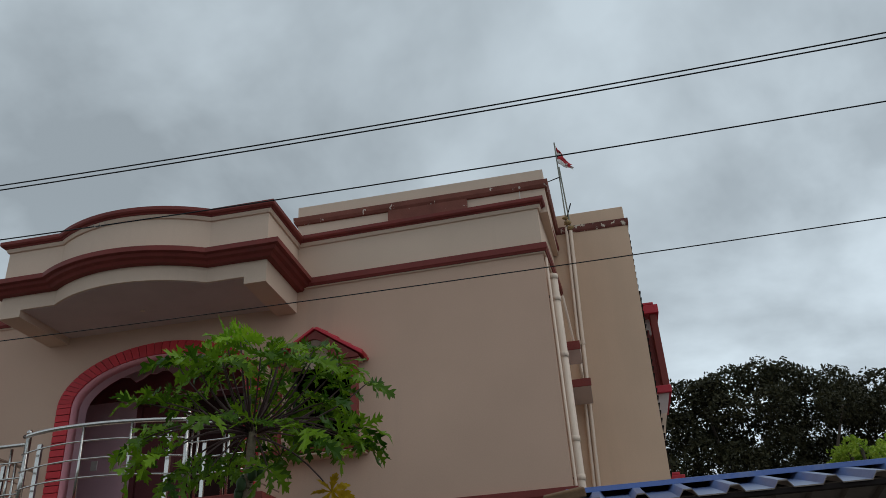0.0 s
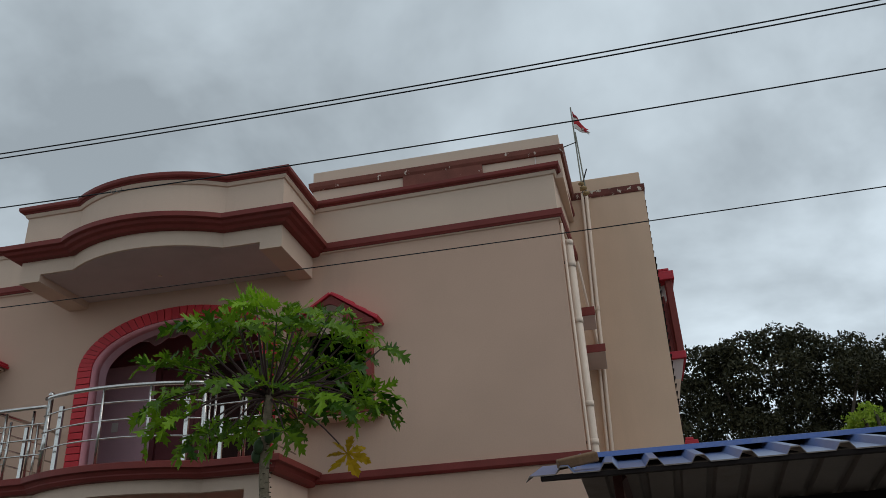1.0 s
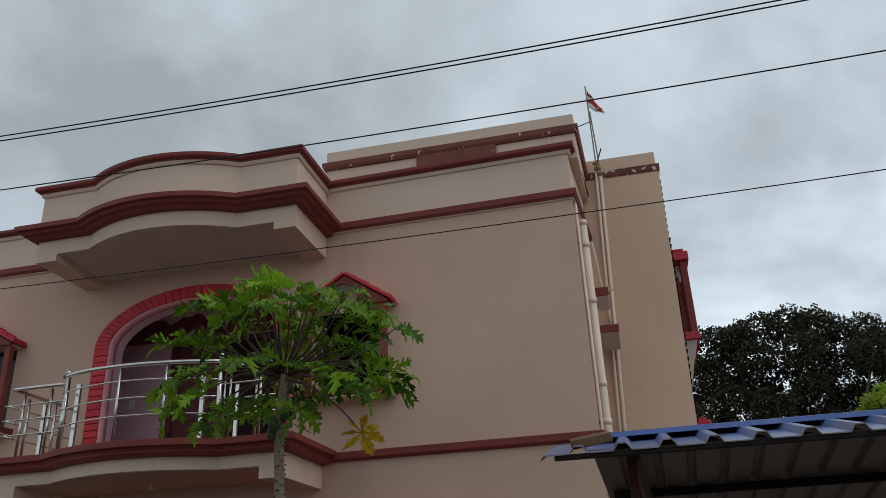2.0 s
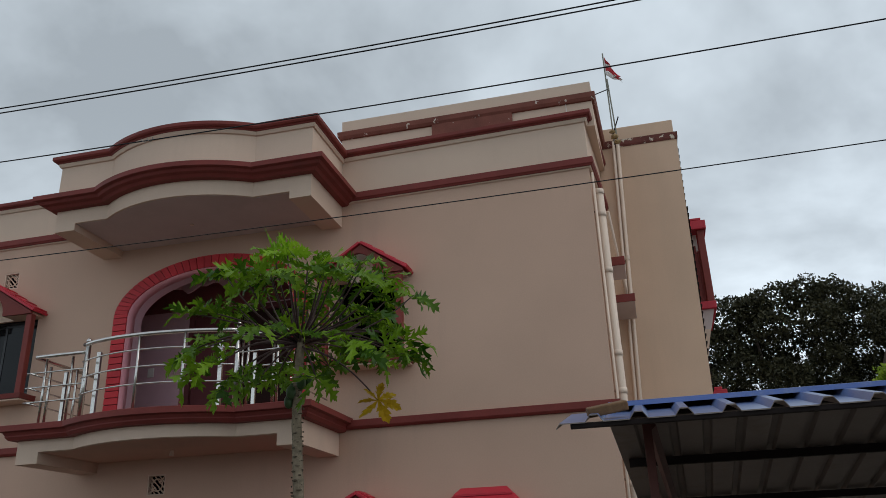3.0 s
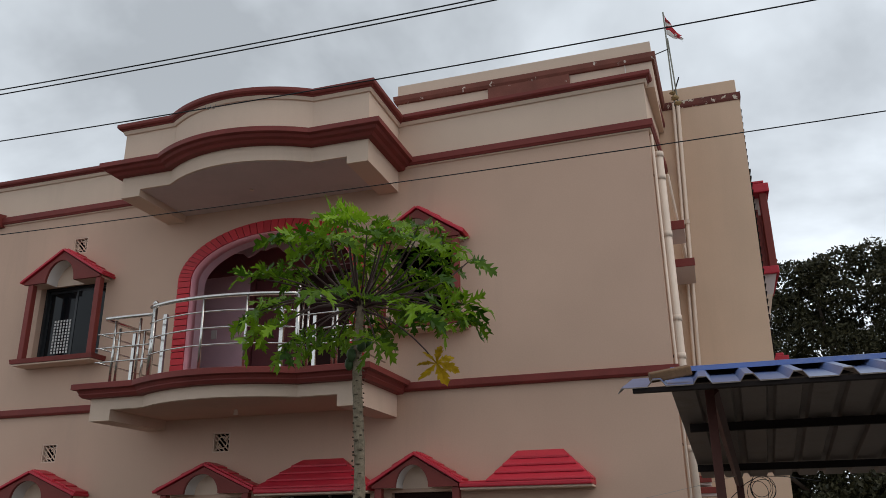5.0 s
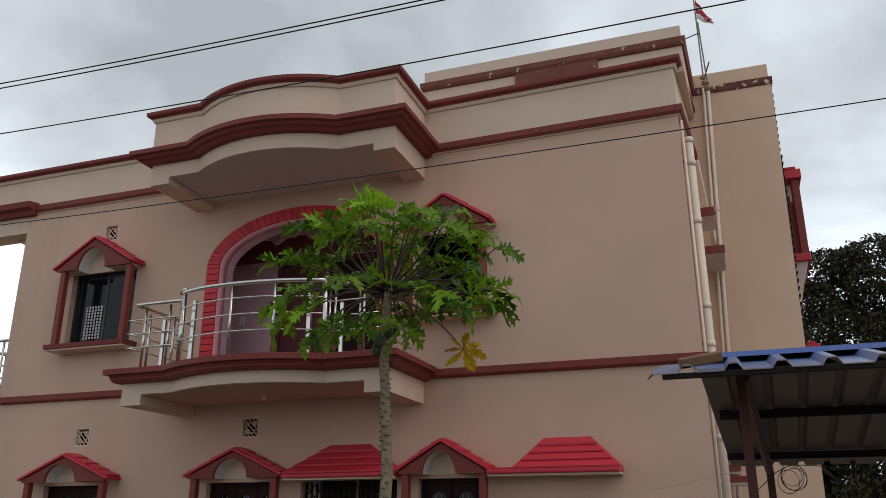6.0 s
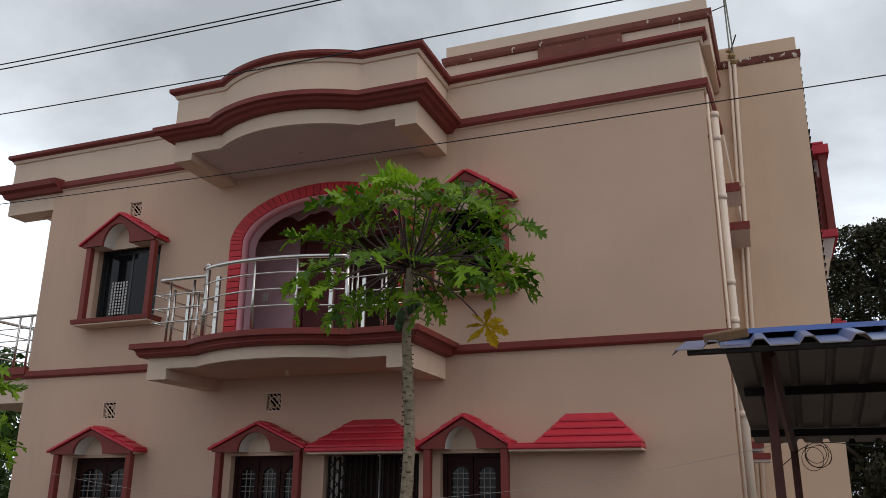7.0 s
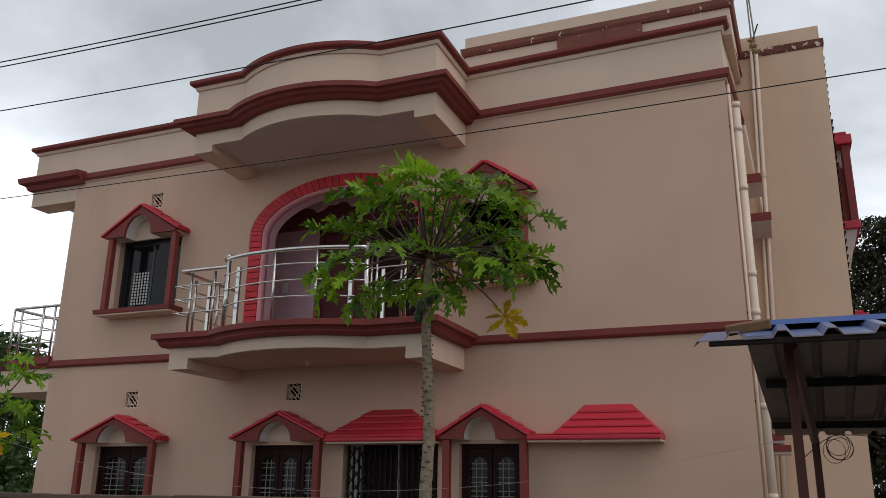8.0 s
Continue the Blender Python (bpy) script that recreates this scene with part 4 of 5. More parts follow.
for k, col in enumerate(((0.45, 0.04, 0.05), (0.66, 0.62, 0.58), (0.47, 0.04, 0.05), (0.70, 0.67, 0.64))):
    bm = bmesh.new()
    grid = []
    reach = (0.09, 0.13, 0.19, 0.21)[k]
    for i in range(5):
        row = []
        for j in range(9):
            u, vq = j / 8, i / 4
            xx = 0.005 + (reach + 0.02 * math.sin(9 * vq + 4 * k)) * u
            zz = 1.42 - 0.088 * (k + vq) * (1 - 0.25 * u) - 0.26 * u * (0.6 + 0.4 * u)
            row.append(bm.verts.new((xx, 0.035 * math.sin(7 * u + 1.2 * (k + vq)), zz)))
        grid.append(row)
    for i in range(4):
        for j in range(8):
            bm.faces.new((grid[i][j], grid[i][j + 1], grid[i + 1][j + 1], grid[i + 1][j]))
    st = part("stripe", bm, mat("flag_cloth", col, 0.9), flag, smooth=True)
    so = st.modifiers.new("cloth", "SOLIDIFY"); so.thickness = 0.003

# ---- shed with a blue corrugated roof ----
shed = tagged(empty("shed", at=(0, 0, 0)), "open shed with a blue corrugated gable roof on rust-brown steel posts", "shed")
EY, EZ, RYY, RZ, BY, BZ = -5.30, 2.37, -4.52, 2.55, -1.50, 2.14


def corrugated(name, x0, x1, a, b, material, pitch, lift=0.0, skew=0.0):
    """A trapezoidal sheet between two edge lines a and b, each (y, z)."""
    prof = []
    x = x0
    while x < x1:
        for dx, h in ((0.0, 0.0), (0.13, 0.0), (0.155, 0.035), (0.195, 0.035)) if not skew else ((0.0, 0.0), (0.152, 0.0), (0.167, 0.03), (0.205, 0.03)):
            prof.append((x + dx * pitch / 0.22, h))
        x += pitch
    if not skew:
        prof.insert(0, (x0 - 0.018, -0.026))
    bm = bmesh.new()
    top = [[bm.verts.new((x + k, y, z + h + lift)) for x, h in prof] for (y, z), k in ((a, 0.0), (b, skew))]
    bot = [[bm.verts.new((x + k, y, z + h + lift - 0.006)) for x, h in prof] for (y, z), k in ((a, 0.0), (b, skew))]
    n = len(prof)
    for i in range(n - 1):
        bm.faces.new((top[0][i], top[0][i + 1], top[1][i + 1], top[1][i]))
        bm.faces.new((bot[0][i], bot[1][i], bot[1][i + 1], bot[0][i + 1])).material_index = 1
        for s in (0, 1):
            bm.faces.new((top[s][i], bot[s][i], bot[s][i + 1], top[s][i + 1])).material_index = 1
    bm.faces.new((top[0][0], top[1][0], bot[1][0], bot[0][0])); bm.faces.new((top[0][-1], bot[0][-1], bot[1][-1], top[1][-1]))
    sheet = part(name, bm, material, shed)
    sheet.data.materials.append(M_GREYSHEET)
    return sheet


corrugated("front_sheet", -0.11, 5.5, (EY, EZ), (RYY, RZ), M_DUSTBLUE, 0.222)["label"] = "blue coated corrugated sheet"
corrugated("back_sheet", 0.09, 5.5, (RYY + 0.02, RZ - 0.012), (BY, BZ), M_GREYSHEET, 0.205, 0.0, 0.10)["label"] = "grey underside of corrugated sheet"
bm = bmesh.new()
prism(bm, [(RYY - 0.20, RZ - 0.012), (RYY - 0.20, RZ + 0.016), (RYY, RZ + 0.054), (RYY + 0.2, RZ + 0.037), (RYY + 0.2, RZ + 0.030), (RYY, RZ + 0.046), (RYY - 0.194, RZ + 0.010), (RYY - 0.194, RZ - 0.012)], 0.12, 5.5, "x")
part("ridge_cap", bm, M_BLUE, shed, "blue ridge capping")
part("eave_angle", boxed(-0.055, 5.5, EY + 0.012, EY + 0.05, EZ - 0.026, EZ - 0.001), M_IRON, shed, bevel=0.002)
# added near-black bar; stands for the shaded hollows inside the ribs
part("rib_shade_filler", boxed(0.13, 5.5, RYY - 0.035, RYY - 0.002, RZ - 0.05, RZ + 0.030), M_IRON, shed)


def back_z(y):
    return RZ + (BZ - RZ) * (y - RYY) / (BY - RYY)


for y in (-3.47, -2.12):
    part("purlin", boxed(0.17, 5.5, y - 0.025, y + 0.025, back_z(y) - 0.075, back_z(y) - 0.02), M_IRON, shed)
for px in (0.32, 2.6, 4.9):
    part("post", boxed(px - 0.026, px + 0.026, RYY - 0.026, RYY + 0.026, 0, RZ - 0.06), M_RUST, shed, bevel=0.004)
    part("rear_post", boxed(px + 0.15, px + 0.21, BY - 0.20, BY - 0.14, 0, back_z(BY - 0.17) - 0.05), M_RUST, shed, bevel=0.004)
    part("rafter", rod(bmesh.new(), (px + 0.02, RYY, RZ - 0.10), (px + 0.18, BY - 0.17, back_z(BY - 0.17) - 0.10), 0.034, n=4), M_RUST, shed)
    part("front_rafter", rod(bmesh.new(), (px, RYY, RZ - 0.07), (px, EY + 0.35, EZ + 0.03), 0.02, n=4), M_RUST, shed)

bm = boxed(-0.105, 0.105, -0.05, 0.05, 0, 0.05)
br = finish("loose_brick", bm, M_TAN, bevel=0.008)
br.matrix_world = pose(0.135, -5.17, 2.425, 14, -9, 8)
tagged(br, "loose tan brick weighing down the blue roof sheet", "brick")

# ---- coil of wire hanging at the shed's back eave ----
bm = bmesh.new()
for k in range(5):
    ra, rb = 0.085 + (0.017 * k) % 0.03, 0.085 + 0.008 * k
    tube(bm, [(0.03 * math.sin(k * 2.3) + ra * math.cos(t), 0.02 * math.sin(3 * t + k), -0.12 + 0.025 * math.cos(k * 1.7) + rb * math.sin(t)) for t in np.linspace(0, 2 * math.pi, 29)], 0.003, 5)
tube(bm, [(-0.34, 0, -0.25), (-0.12, 0, -0.06), (0.0, 0, 0.0), (0.2, 0, -0.01), (0.5, 0, -0.06)], 0.004, 5)
coil = finish("wire_coil", bm, M_CABLE)
coil.location = (0.68, -1.46, 2.14)
tagged(coil, "loose coil of thin dark wire hanging from the shed's eave", "wire coil")

# ---- overhead cables ----
def cable(name, y, c, r, material, label, x0=-17.0, x1=17.0, group="overhead cables"):
    """A slack line along x at y whose height is c[0] + c[1] x + c[2] x squared."""
    xs = [x0 + (x1 - x0) * i / 60 for i in range(61)]
    ob = finish(name, tube(bmesh.new(), [(x, y, c[0] + c[1] * x + c[2] * x * x) for x in xs], r, 6), material, smooth=True)
    return tagged(ob, label, "cable", group)


CY = -5.0
cable("overhead_cable", CY, (5.120, 0.0035, 0.0040), 0.0052, M_CABLE, "black overhead cable, upper one of a close pair")
cable("overhead_cable", CY, (5.083, 0.0033, 0.0036), 0.0052, M_CABLE, "black overhead cable, lower one of a close pair")
cable("overhead_cable", CY, (4.625, -0.003, 0.0030), 0.0046, M_CABLE, "single black overhead cable crossing before the roof")
cable("overhead_cable", CY, (3.837, 0.0010, 0.0024), 0.0034, M_CABLE, "thin black cable crossing before the upper floor")
for px in (-17.0, 17.0):
    pole = tagged(empty("utility_pole", at=(px, CY + 0.1, 0)), "grey concrete utility pole that carries the cables", "utility pole", "utility poles")
    part("shaft", rod(bmesh.new(), (0, 0, 0), (0, 0, 7.2), 0.13, 0.09, 12), M_SOFFIT, pole, smooth=True)
# twist of wire round the single cable
bm = bmesh.new()
tube(bm, [(-2.98 + 0.009 * i, CY + 0.014 * math.cos(i * 1.3), 4.664 + 0.016 * math.sin(i * 1.3)) for i in range(12)], 0.0028, 5)
tagged(finish("wire_tie", bm, M_CORD), "pale scrap of wire twisted round a cable", "wire tie")
cable("clothes_line", -3.0, (1.96, 0.203, 0.029), 0.0016, M_CORD, "thin grey slack cord strung before the house", -9.0, 0.45, "cords")


# ---- papaya trees ----
def papaya_leaf(seed, size, lobes=9, droop=0.35, broad=1.0):
    """A palmate leaf lying along x from its stalk; each lobe is cut into pointed side lobes, folded along its rib and drooping."""
    r = random.Random(seed)
    bm = bmesh.new()
    rim = ((0.0, 0.0, 0.015), (0.13, 0.14, 0.045), (0.24, 0.25, 0.05), (0.30, 0.34, 0.13), (0.37, 0.47, 0.23), (0.40, 0.41, 0.07), (0.49, 0.50, 0.07), (0.54, 0.58, 0.15),
           (0.60, 0.70, 0.23), (0.63, 0.63, 0.07), (0.70, 0.71, 0.07), (0.75, 0.79, 0.13), (0.80, 0.88, 0.165), (0.83, 0.82, 0.05), (0.91, 0.93, 0.06), (0.92, 0.92, 0.03), (1.0, 1.0, 0.0))
    for i in range(lobes):
        off = (i - (lobes - 1) / 2) / ((lobes - 1) / 2)
        ang = radians(150) * off + r.uniform(-0.09, 0.09)
        length = size * (1.0 - 0.42 * abs(off) ** 1.6) * r.uniform(0.9, 1.1)
        d = Vector((math.cos(ang), math.sin(ang), 0))
        s = Vector((-d.y, d.x, 0))
        drop, curl, roll = droop + r.uniform(-0.25, 0.45), r.uniform(-0.2, 0.2), r.uniform(-1.1, 1.1)
        rise, wave = r.uniform(0.05, 0.50), r.uniform(0, 6.28)

        def at(u, w):
            fold = 0.75 * abs(w) - 1.5 * w * w + 0.05 * math.sin(15 * u + wave + 4 * w)
            z = rise * u - drop * u * u + fold * math.cos(roll) + w * math.sin(roll) * (0.3 + u)
            return (d * u + s * (w * math.cos(roll) + curl * u * u) + Vector((0, 0, z))) * length
        ribs = [bm.verts.new(at(m, 0.0)) for m, _, _ in rim]
        for g in (1, -1):
            k = r.uniform(0.9, 1.3)
            wide = (lambda u, w: 0.98 * w) if broad == 1.0 else (lambda u, w: 0.55 * w + 0.11 * math.sin(math.pi * u ** 1.3) + 0.01)
            edge = [bm.verts.new(at(u, g * k * wide(u, w))) for _, u, w in rim[:-1]] + [ribs[-1]]
            for j in range(len(rim) - 1):
                bm.faces.new((ribs[j], ribs[j + 1], edge[j]))
                if edge[j + 1] is not ribs[j + 1]:
                    bm.faces.new((ribs[j + 1], edge[j + 1], edge[j]))
    me = bpy.data.meshes.new("leaf")
    bm.to_mesh(me)
    bm.free()
    return me


LEAVES = [papaya_leaf(s, 0.295, 9, 0.10 + 0.12 * (s % 4)) for s in range(8)]
YOUNG = [papaya_leaf(40 + s, 0.27, 9, 0.14) for s in range(2)]
OLD = papaya_leaf(71, 0.30, 7, 0.3, 1.5)
for me in LEAVES:
    me.materials.append(M_LEAF)
for me in YOUNG:
    me.materials.append(M_YOUNG)
OLD.materials.append(M_YELLOW)


def papaya(name, foot, height, places, label, seed, fruit=True, leaf_scale=1.0):
    """A slender scarred trunk and a whorl of long-stalked leaves; places give each leaf's (x, y, z) from the trunk's top, its hang in degrees and its sort."""
    r = random.Random(seed)
    t = tagged(empty(name, at=foot), label, "tree")
    bm = bmesh.new()
    n = 60
    pts = [(0.015 * math.sin(i * 0.23) + 0.04 * (1 - i / n), 0.012 * math.sin(i * 0.18 + 1), height * i / n) for i in range(n + 1)]
    tube(bm, pts, 0.068, 14, 0.036)
    for v in bm.verts:
        k = 1 + 0.04 * math.sin(v.co.z * 62) + 0.10 * noise.noise(v.co * 16) + 0.05 * noise.noise(v.co * 40)
        v.co.x *= k; v.co.y *= k
    part("trunk", bm, M_BARK, t, "pale grey ringed trunk with leaf scars", smooth=True)
    bm = bmesh.new()
    scars = int(height * 46)
    for i in range(scars):
        z = height * (0.28 + 0.71 * i / scars)
        a = i * 2.4 + r.uniform(-0.2, 0.2)
        rr = 0.067 - 0.030 * z / height
        w = r.uniform(0.010, 0.021)
        q = Matrix.Translation((rr * math.cos(a) + 0.04 * (1 - z / height), rr * math.sin(a), z)) @ Matrix.Rotation(a, 4, "Z") @ Matrix.Diagonal((0.45, 1.5, r.uniform(0.3, 0.7), 1))
        bmesh.ops.create_icosphere(bm, subdivisions=1, radius=w, matrix=q)
    part("leaf_scars", bm, M_SCAR, t)["kind"] = "stuff"
    bm = bmesh.new()
    for i in range(7):
        a = i * 2.4
        rod(bm, (0, 0, height - 0.05), (0.05 * math.cos(a), 0.05 * math.sin(a), height + 0.10 + 0.03 * (i % 3)), 0.016, 0.004, 6)
    part("growing_tip", bm, M_YOUNG, t, "tuft of unopened shoots")
    for i, (dx, dy, dz, hang, sort) in enumerate(places):
        end = Vector((dx, dy, height + dz))
        flat = Vector((dx, dy, 0)).normalized()
        start = flat * 0.028 + Vector((0, 0, height - 0.07 + 0.10 * max(-0.9, min(0.7, dz))))
        chord = end - start
        sag = -0.16 if dz > 0.25 else (0.02 if dz > -0.1 else 0.15)
        pts = [start + chord * u + Vector((0, 0, sag * chord.length * 4 * u * (1 - u) * 0.8)) for u in (0, 0.12, 0.25, 0.4, 0.55, 0.7, 0.85, 1.0)]
        part("leaf_stalk", tube(bmesh.new(), pts, 0.0115, 7, 0.006), M_PETIOLE, t, smooth=True)
        me = OLD if sort == 2 else (YOUNG[i % 2] if sort == 1 else LEAVES[i % len(LEAVES)])
        ob = new("leaf", me)
        ob.parent = t
        yaw = math.atan2(dy, dx) + r.uniform(-0.35, 0.35)
        turn = Matrix.Rotation(yaw, 4, "Z") @ Matrix.Rotation(radians(hang + r.uniform(-8, 8)), 4, "Y") @ Matrix.Rotation(r.uniform(-0.35, 0.35), 4, "X")
        if sort == 2:
            tip, face = Vector((0.40, -0.10, -0.90)).normalized(), Vector((0.35, -0.90, 0.25))
            side = face.cross(tip).normalized()
            turn = Matrix((tip, side, tip.cross(side))).transposed().to_4x4()
        ob.matrix_local = Matrix.Translation(end) @ turn @ Matrix.Scale(r.uniform(0.85, 1.1) * leaf_scale, 4)
        if sort:
            ob["label"] = "yellowing drooping leaf" if sort == 2 else "fresh light green leaf"
    if fruit:
        for a, z in ((0.3, -0.44), (2.6, -0.50), (4.2, -0.55), (5.4, -0.47), (3.4, -0.62)):
            bm = bmesh.new()
            bmesh.ops.create_uvsphere(bm, u_segments=12, v_segments=9, radius=0.044, matrix=Matrix.Translation((0.082 * math.cos(a), 0.082 * math.sin(a), height + z)) @ Matrix.Diagonal((1, 1, 1.45, 1)))
            part("fruit", bm, M_FRUIT, t, "small unripe green fruit", smooth=True)
    return t


# tiers of leaves, each (x, y, z) from the trunk's top and its hang in degrees
FRESH = [(-0.15, -0.35, 0.73, -15), (-0.18, -0.01, 0.82, -5), (0.04, -0.42, 0.67, -10), (-0.02, -0.20, 0.80, 5)]
UPPER = [(-0.27, -0.66, 0.37, 5), (0.03, -0.72, 0.35, 10), (-0.26, 0.40, 0.64, 15), (-0.57, 0.26, 0.58, 20), (0.44, -0.33, 0.43, 5), (0.63, -0.09, 0.37, 10), (-0.03, 0.52, 0.60, 15), (-0.62, -0.21, 0.66, 10),
         (0.35, -0.68, 0.37, 5), (0.73, -0.51, 0.33, 15), (-0.73, -0.03, 0.33, 10), (0.64, 0.40, 0.60, 20), (0.19, 0.19, 0.82, 0), (0.65, -0.22, 0.58, 5), (-0.72, -0.34, 0.57, 15), (0.30, -0.10, 0.70, 5), (-0.34, -0.10, 0.70, 5), (0.81, 0.04, 0.51, 10),
         (-0.12, -0.42, 0.46, 45), (0.14, -0.48, 0.42, 40), (0.36, -0.42, 0.42, 35), (-0.34, -0.45, 0.38, 30)]
BEHIND = [(-0.22, 0.65, 0.40, 20), (0.25, 0.62, 0.42, 20), (0.02, 0.78, 0.26, 25), (-0.50, 0.55, 0.32, 25), (0.46, 0.52, 0.28, 20), (0.22, 0.74, 0.02, 30), (-0.20, 0.72, 0.05, 30), (-0.02, 0.45, 0.50, 15), (0.10, 0.60, 0.20, 20), (-0.10, 0.35, 0.38, 15)]
MIDDLE = [(-0.65, -0.56, 0.10, 5), (-0.73, 0.03, 0.28, 15), (-0.92, -0.17, -0.02, 30), (-0.80, -0.64, -0.23, 35), (-0.44, -0.77, -0.42, 25), (0.66, 0.50, 0.43, 25), (0.71, -0.13, 0.07, 20), (0.62, -0.35, -0.22, 25),
          (0.87, -0.18, -0.24, 20), (0.69, -0.33, -0.30, 20), (0.54, 0.58, -0.15, 40), (-0.04, -0.71, -0.14, 18), (0.26, -0.56, -0.18, 20), 
          (0.94, 0.42, 0.41, 30), (0.98, 0.08, -0.14, 15), (0.58, 0.56, 0.14, 20), (-0.85, -0.60, 0.10, 15), (-1.0, -0.40, -0.20, 40)]
LOWER = [(-0.81, -0.55, -0.39, 60), (-0.55, -0.50, -0.54, 55), (-0.32, -0.54, -0.51, 60), (-0.47, 0.41, -0.26, 40), (-0.30, -0.28, -0.47, 50), (0.23, -0.16, -0.46, 60), (0.0, 0.70, -0.14, 40),
         (-0.38, 0.58, -0.11, 50), (0.87, 0.16, -0.24, 25), (1.02, 0.10, -0.30, 25)]
PLACES = [(x * (0.84 if x < 0 else 1.0), y, z * (0.92 if z > 0 else 1.0), hang, k) for tier, k in ((FRESH, 1), (UPPER + BEHIND + MIDDLE + LOWER, 0)) for x, y, z, hang in tier] + [(0.68, 0.20, -0.63, 62, 2)]
papaya("papaya_tree", (-2.66, -2.81, 0), 3.77, PLACES, "slender papaya tree with lobed leaves, green fruit and one yellowing leaf", 5)
SMALL = [(0.62, -0.25, 0.30, 10, 0), (0.60, 0.1, 0.02, 30, 0), (0.50, 0.0, 0.58, 0, 0), (0.58, -0.1, -0.22, 50, 0), (0.75, 0.05, 0.42, 20, 0), (0.80, -0.15, 0.12, 35, 0), (0.62, 0.30, -0.15, 45, 0), (0.45, -0.45, 0.45, 10, 0), (-0.55, 0.2, 0.5, 10, 0), (-0.7, -0.3, 0.1, 30, 0), (0.1, 0.6, 0.5, 10, 0), (-0.2, -0.6, 0.2, 20, 0), (0.72, -0.3, -0.32, 60, 2)]
papaya("papaya_tree", (-8.22, -2.95, 0), 2.36, SMALL, "small papaya tree beside the house with green and yellowing leaves", 8, False, 1.15)


# ---- broadleaf trees and bushes ----
def foliage(name, material, clumps, per, size, seed, parent, kind="", flatten=0.8):
    """Thousands of small pointed leaves spread through uneven clumps (x, y, z, radius)."""
    g = np.random.default_rng(seed)
    verts, faces = [], []
    for cx, cy, cz, rad in clumps:
        n = int(per * rad * rad)
        d = g.normal(size=(n, 3)); d /= np.linalg.norm(d, axis=1)[:, None]
        lump = 1 + 0.16 * np.sin(5 * d[:, 0] + cx) * np.cos(4 * d[:, 2] + cz) + 0.10 * np.sin(9 * d[:, 1] + 7 * d[:, 0])
        rr = rad * lump * (g.uniform(0.35, 1.0, n) ** 0.45)
        c = np.stack([cx + d[:, 0] * rr, cy + d[:, 1] * rr, cz + d[:, 2] * rr * flatten], 1)
        a = g.normal(size=(n, 3)); a[:, 2] -= 0.3; a /= np.linalg.norm(a, axis=1)[:, None]
        b = np.cross(a, g.normal(size=(n, 3))); b /= np.linalg.norm(b, axis=1)[:, None]
        s = size * g.uniform(0.6, 1.3, n)[:, None]
        q = np.stack([c - a * s, c + b * s * 0.5, c + a * s, c - b * s * 0.5], 1).reshape(-1, 3)
        base = len(verts)
        verts.extend(q.tolist())
        faces.extend([(base + 4 * i, base + 4 * i + 1, base + 4 * i + 2, base + 4 * i + 3) for i in range(n)])
    me = bpy.data.meshes.new(name)
    me.from_pydata(verts, [], faces)
    me.materials.append(material)
    ob = new(name, me)
    if parent:
        ob.parent = parent
    if kind:
        ob["kind"] = kind
    return ob


def broad_tree(name, foot, material, clumps, per, size, seed, label, trunk_r=0.25):
    """Clumps are given from the foot."""
    t = tagged(empty(name, at=foot), label, "tree")
    zs = [c[2] for c in clumps]
    fork = max(0.8, min(zs) * 0.75)
    bm = tube(bmesh.new(), [(0, 0, 0), (0.05, 0.03, fork * 0.5), (0, 0, fork)], trunk_r, 10, trunk_r * 0.7)
    part("trunk", bm, M_TRUNK, t, smooth=True)
    for c in clumps[:: max(1, len(clumps) // 9)]:
        e = Vector(c[:3])
        bm = tube(bmesh.new(), [(0, 0, fork * 0.95), e * 0.5 + Vector((0, 0, fork * 0.45)), e], trunk_r * 0.45, 7, 0.03)
        part("limb", bm, M_TRUNK, t, smooth=True)
    foliage("crown", material, clumps, per, size, seed, t)
    return t


def crown(seed, cx, cz, rx, rz, ry, n, rad):
    r = random.Random(seed)
    out = []
    for i in range(n):
        a, b = r.uniform(0, 6.28), math.acos(r.uniform(-0.75, 1))
        k = r.uniform(0.55, 0.85)
        out.append((cx + rx * k * math.sin(b) * math.cos(a), ry * k * math.sin(b) * math.sin(a), cz + rz * k * math.cos(b), rad * r.uniform(0.75, 1.25)))
    return out


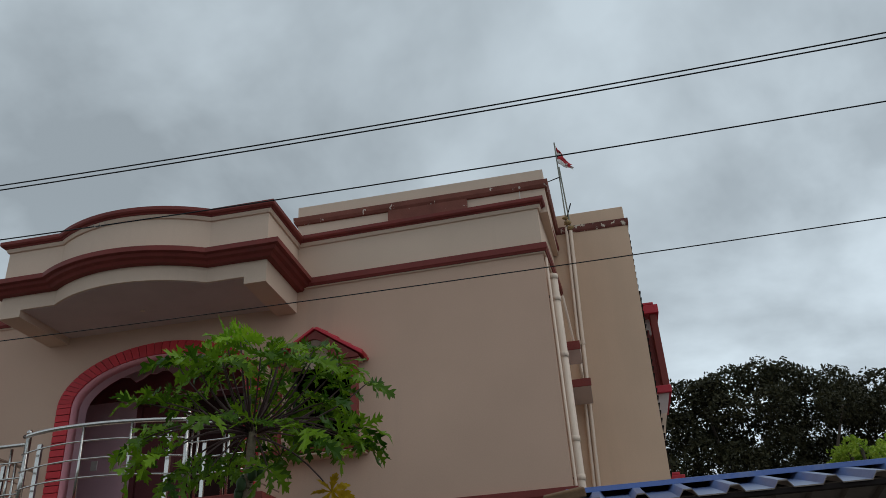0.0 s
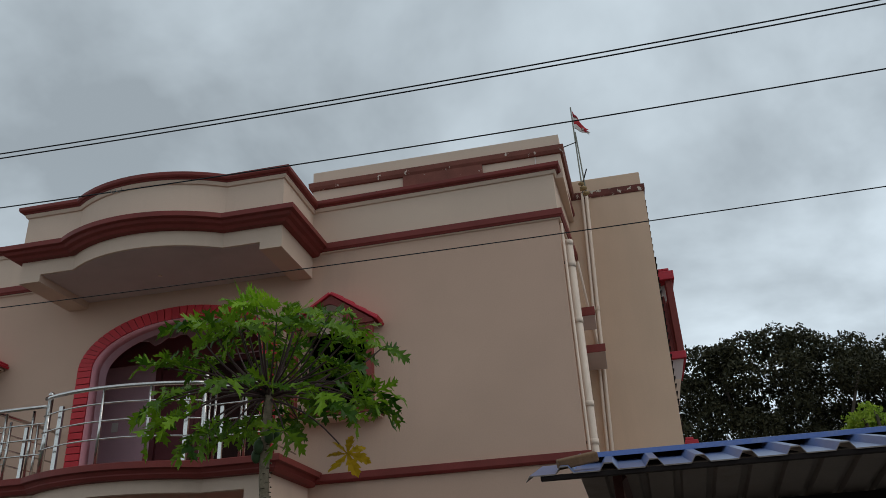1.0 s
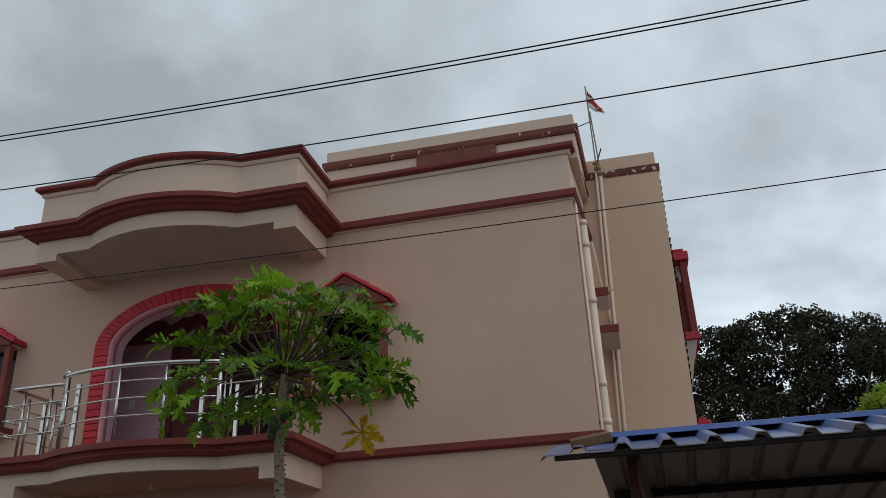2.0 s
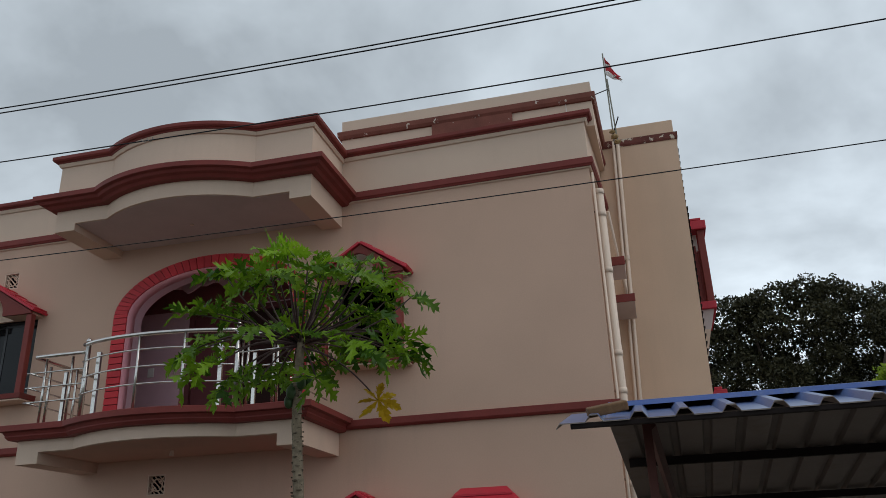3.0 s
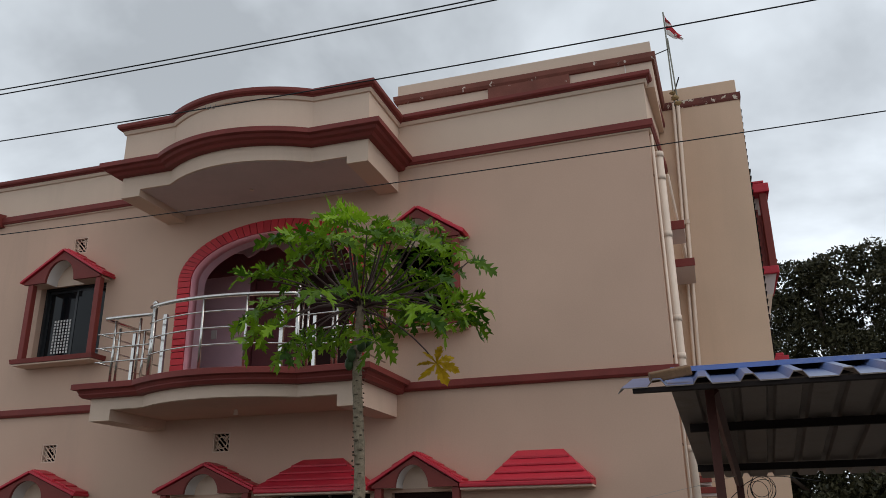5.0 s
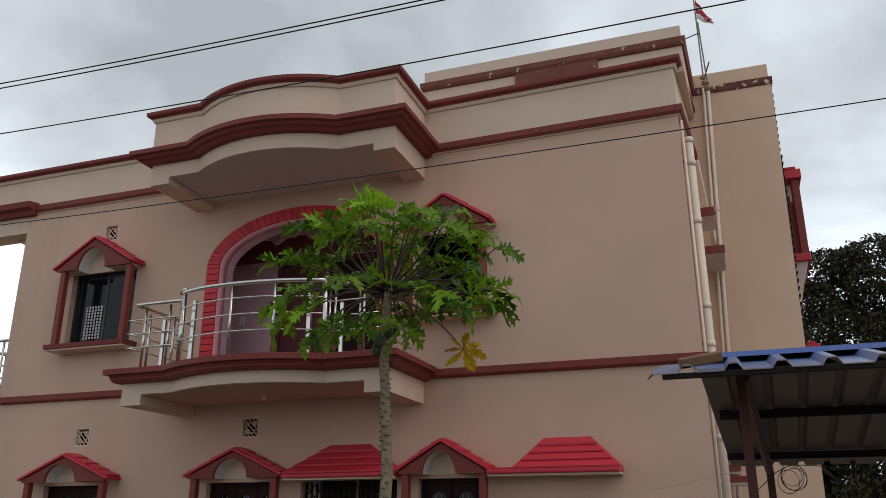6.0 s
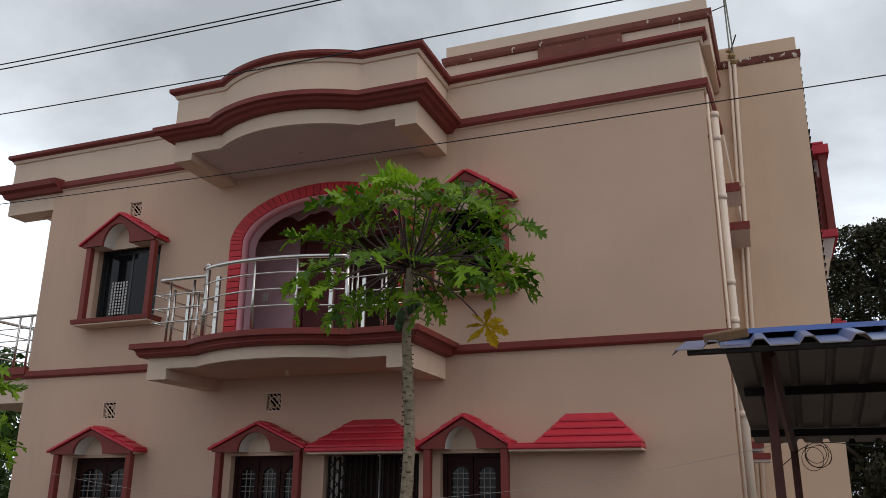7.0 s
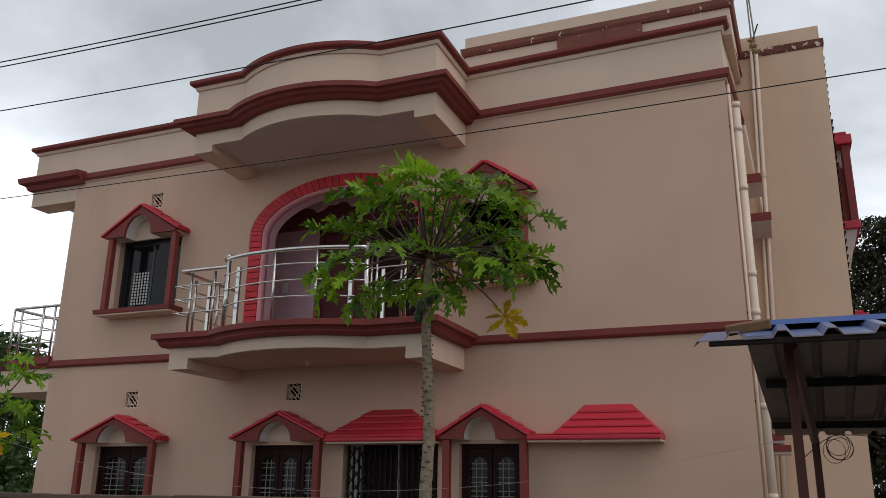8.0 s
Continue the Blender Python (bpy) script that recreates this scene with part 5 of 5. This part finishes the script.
def skyline(x):
    return 8.65 + 0.64 * math.exp(-((x - 5.0) / 2.0) ** 2) + 0.12 * math.sin(2.1 * x) + 0.08 * math.sin(5.3 * x)


def massed(x0, x1, foot_x, seed):
    """Clumps that fill a broad crown under the trees' common outline."""
    r = random.Random(seed)
    out = []
    x = x0
    while x < x1:
        z = skyline(x) - 0.55
        while z > 1.2:
            out.append((x - foot_x + r.uniform(-0.3, 0.3), r.uniform(-1.2, 1.2), z + r.uniform(-0.2, 0.2), r.uniform(0.55, 0.85)))
            z -= r.uniform(0.7, 1.0)
        x += 0.62
    return out


broad_tree("mango_tree", (4.6, 15.0, 0), M_DARKLEAF, massed(0.2, 7.3, 4.6, 11), 2700, 0.062, 21, "large dark dense mango tree behind the house")
broad_tree("mango_tree", (10.0, 15.5, 0), M_DARKLEAF, massed(7.4, 13.4, 10.0, 12), 2300, 0.064, 22, "dark dense mango tree behind the shed")
broad_tree("tree", (4.92, 6.0, 0), M_LIME, crown(14, 0, 4.58, 0.70, 0.47, 0.7, 34, 0.17), 4200, 0.040, 24, "young lime green tree rising behind the shed", 0.06)
broad_tree("bush", (-16.5, 4.5, 0), M_BUSH, crown(15, 0, 1.3, 2.3, 1.2, 1.8, 22, 0.7), 700, 0.11, 25, "dense green bush beside the house", 0.08)
broad_tree("bush", (-13.6, 3.4, 0), M_BUSH, crown(16, 0, 1.1, 1.7, 1.1, 1.5, 18, 0.6), 700, 0.10, 26, "dense green bush beside the house", 0.08)
broad_tree("tree", (-19.5, 7.0, 0), M_BUSH, crown(17, 0, 3.9, 2.6, 2.0, 2.0, 22, 0.75), 330, 0.12, 27, "loose green tree beyond the side balcony", 0.12)
broad_tree("bush", (5.6, 11.5, 0), M_DARKLEAF, crown(18, 0, 1.5, 3.9, 1.5, 1.2, 46, 0.75), 900, 0.085, 28, "low dark undergrowth below the mango trees", 0.08)
broad_tree("bush", (11.5, 11.5, 0), M_DARKLEAF, crown(19, 0, 1.5, 3.4, 1.5, 1.2, 40, 0.75), 900, 0.085, 29, "low dark undergrowth below the mango trees", 0.08)
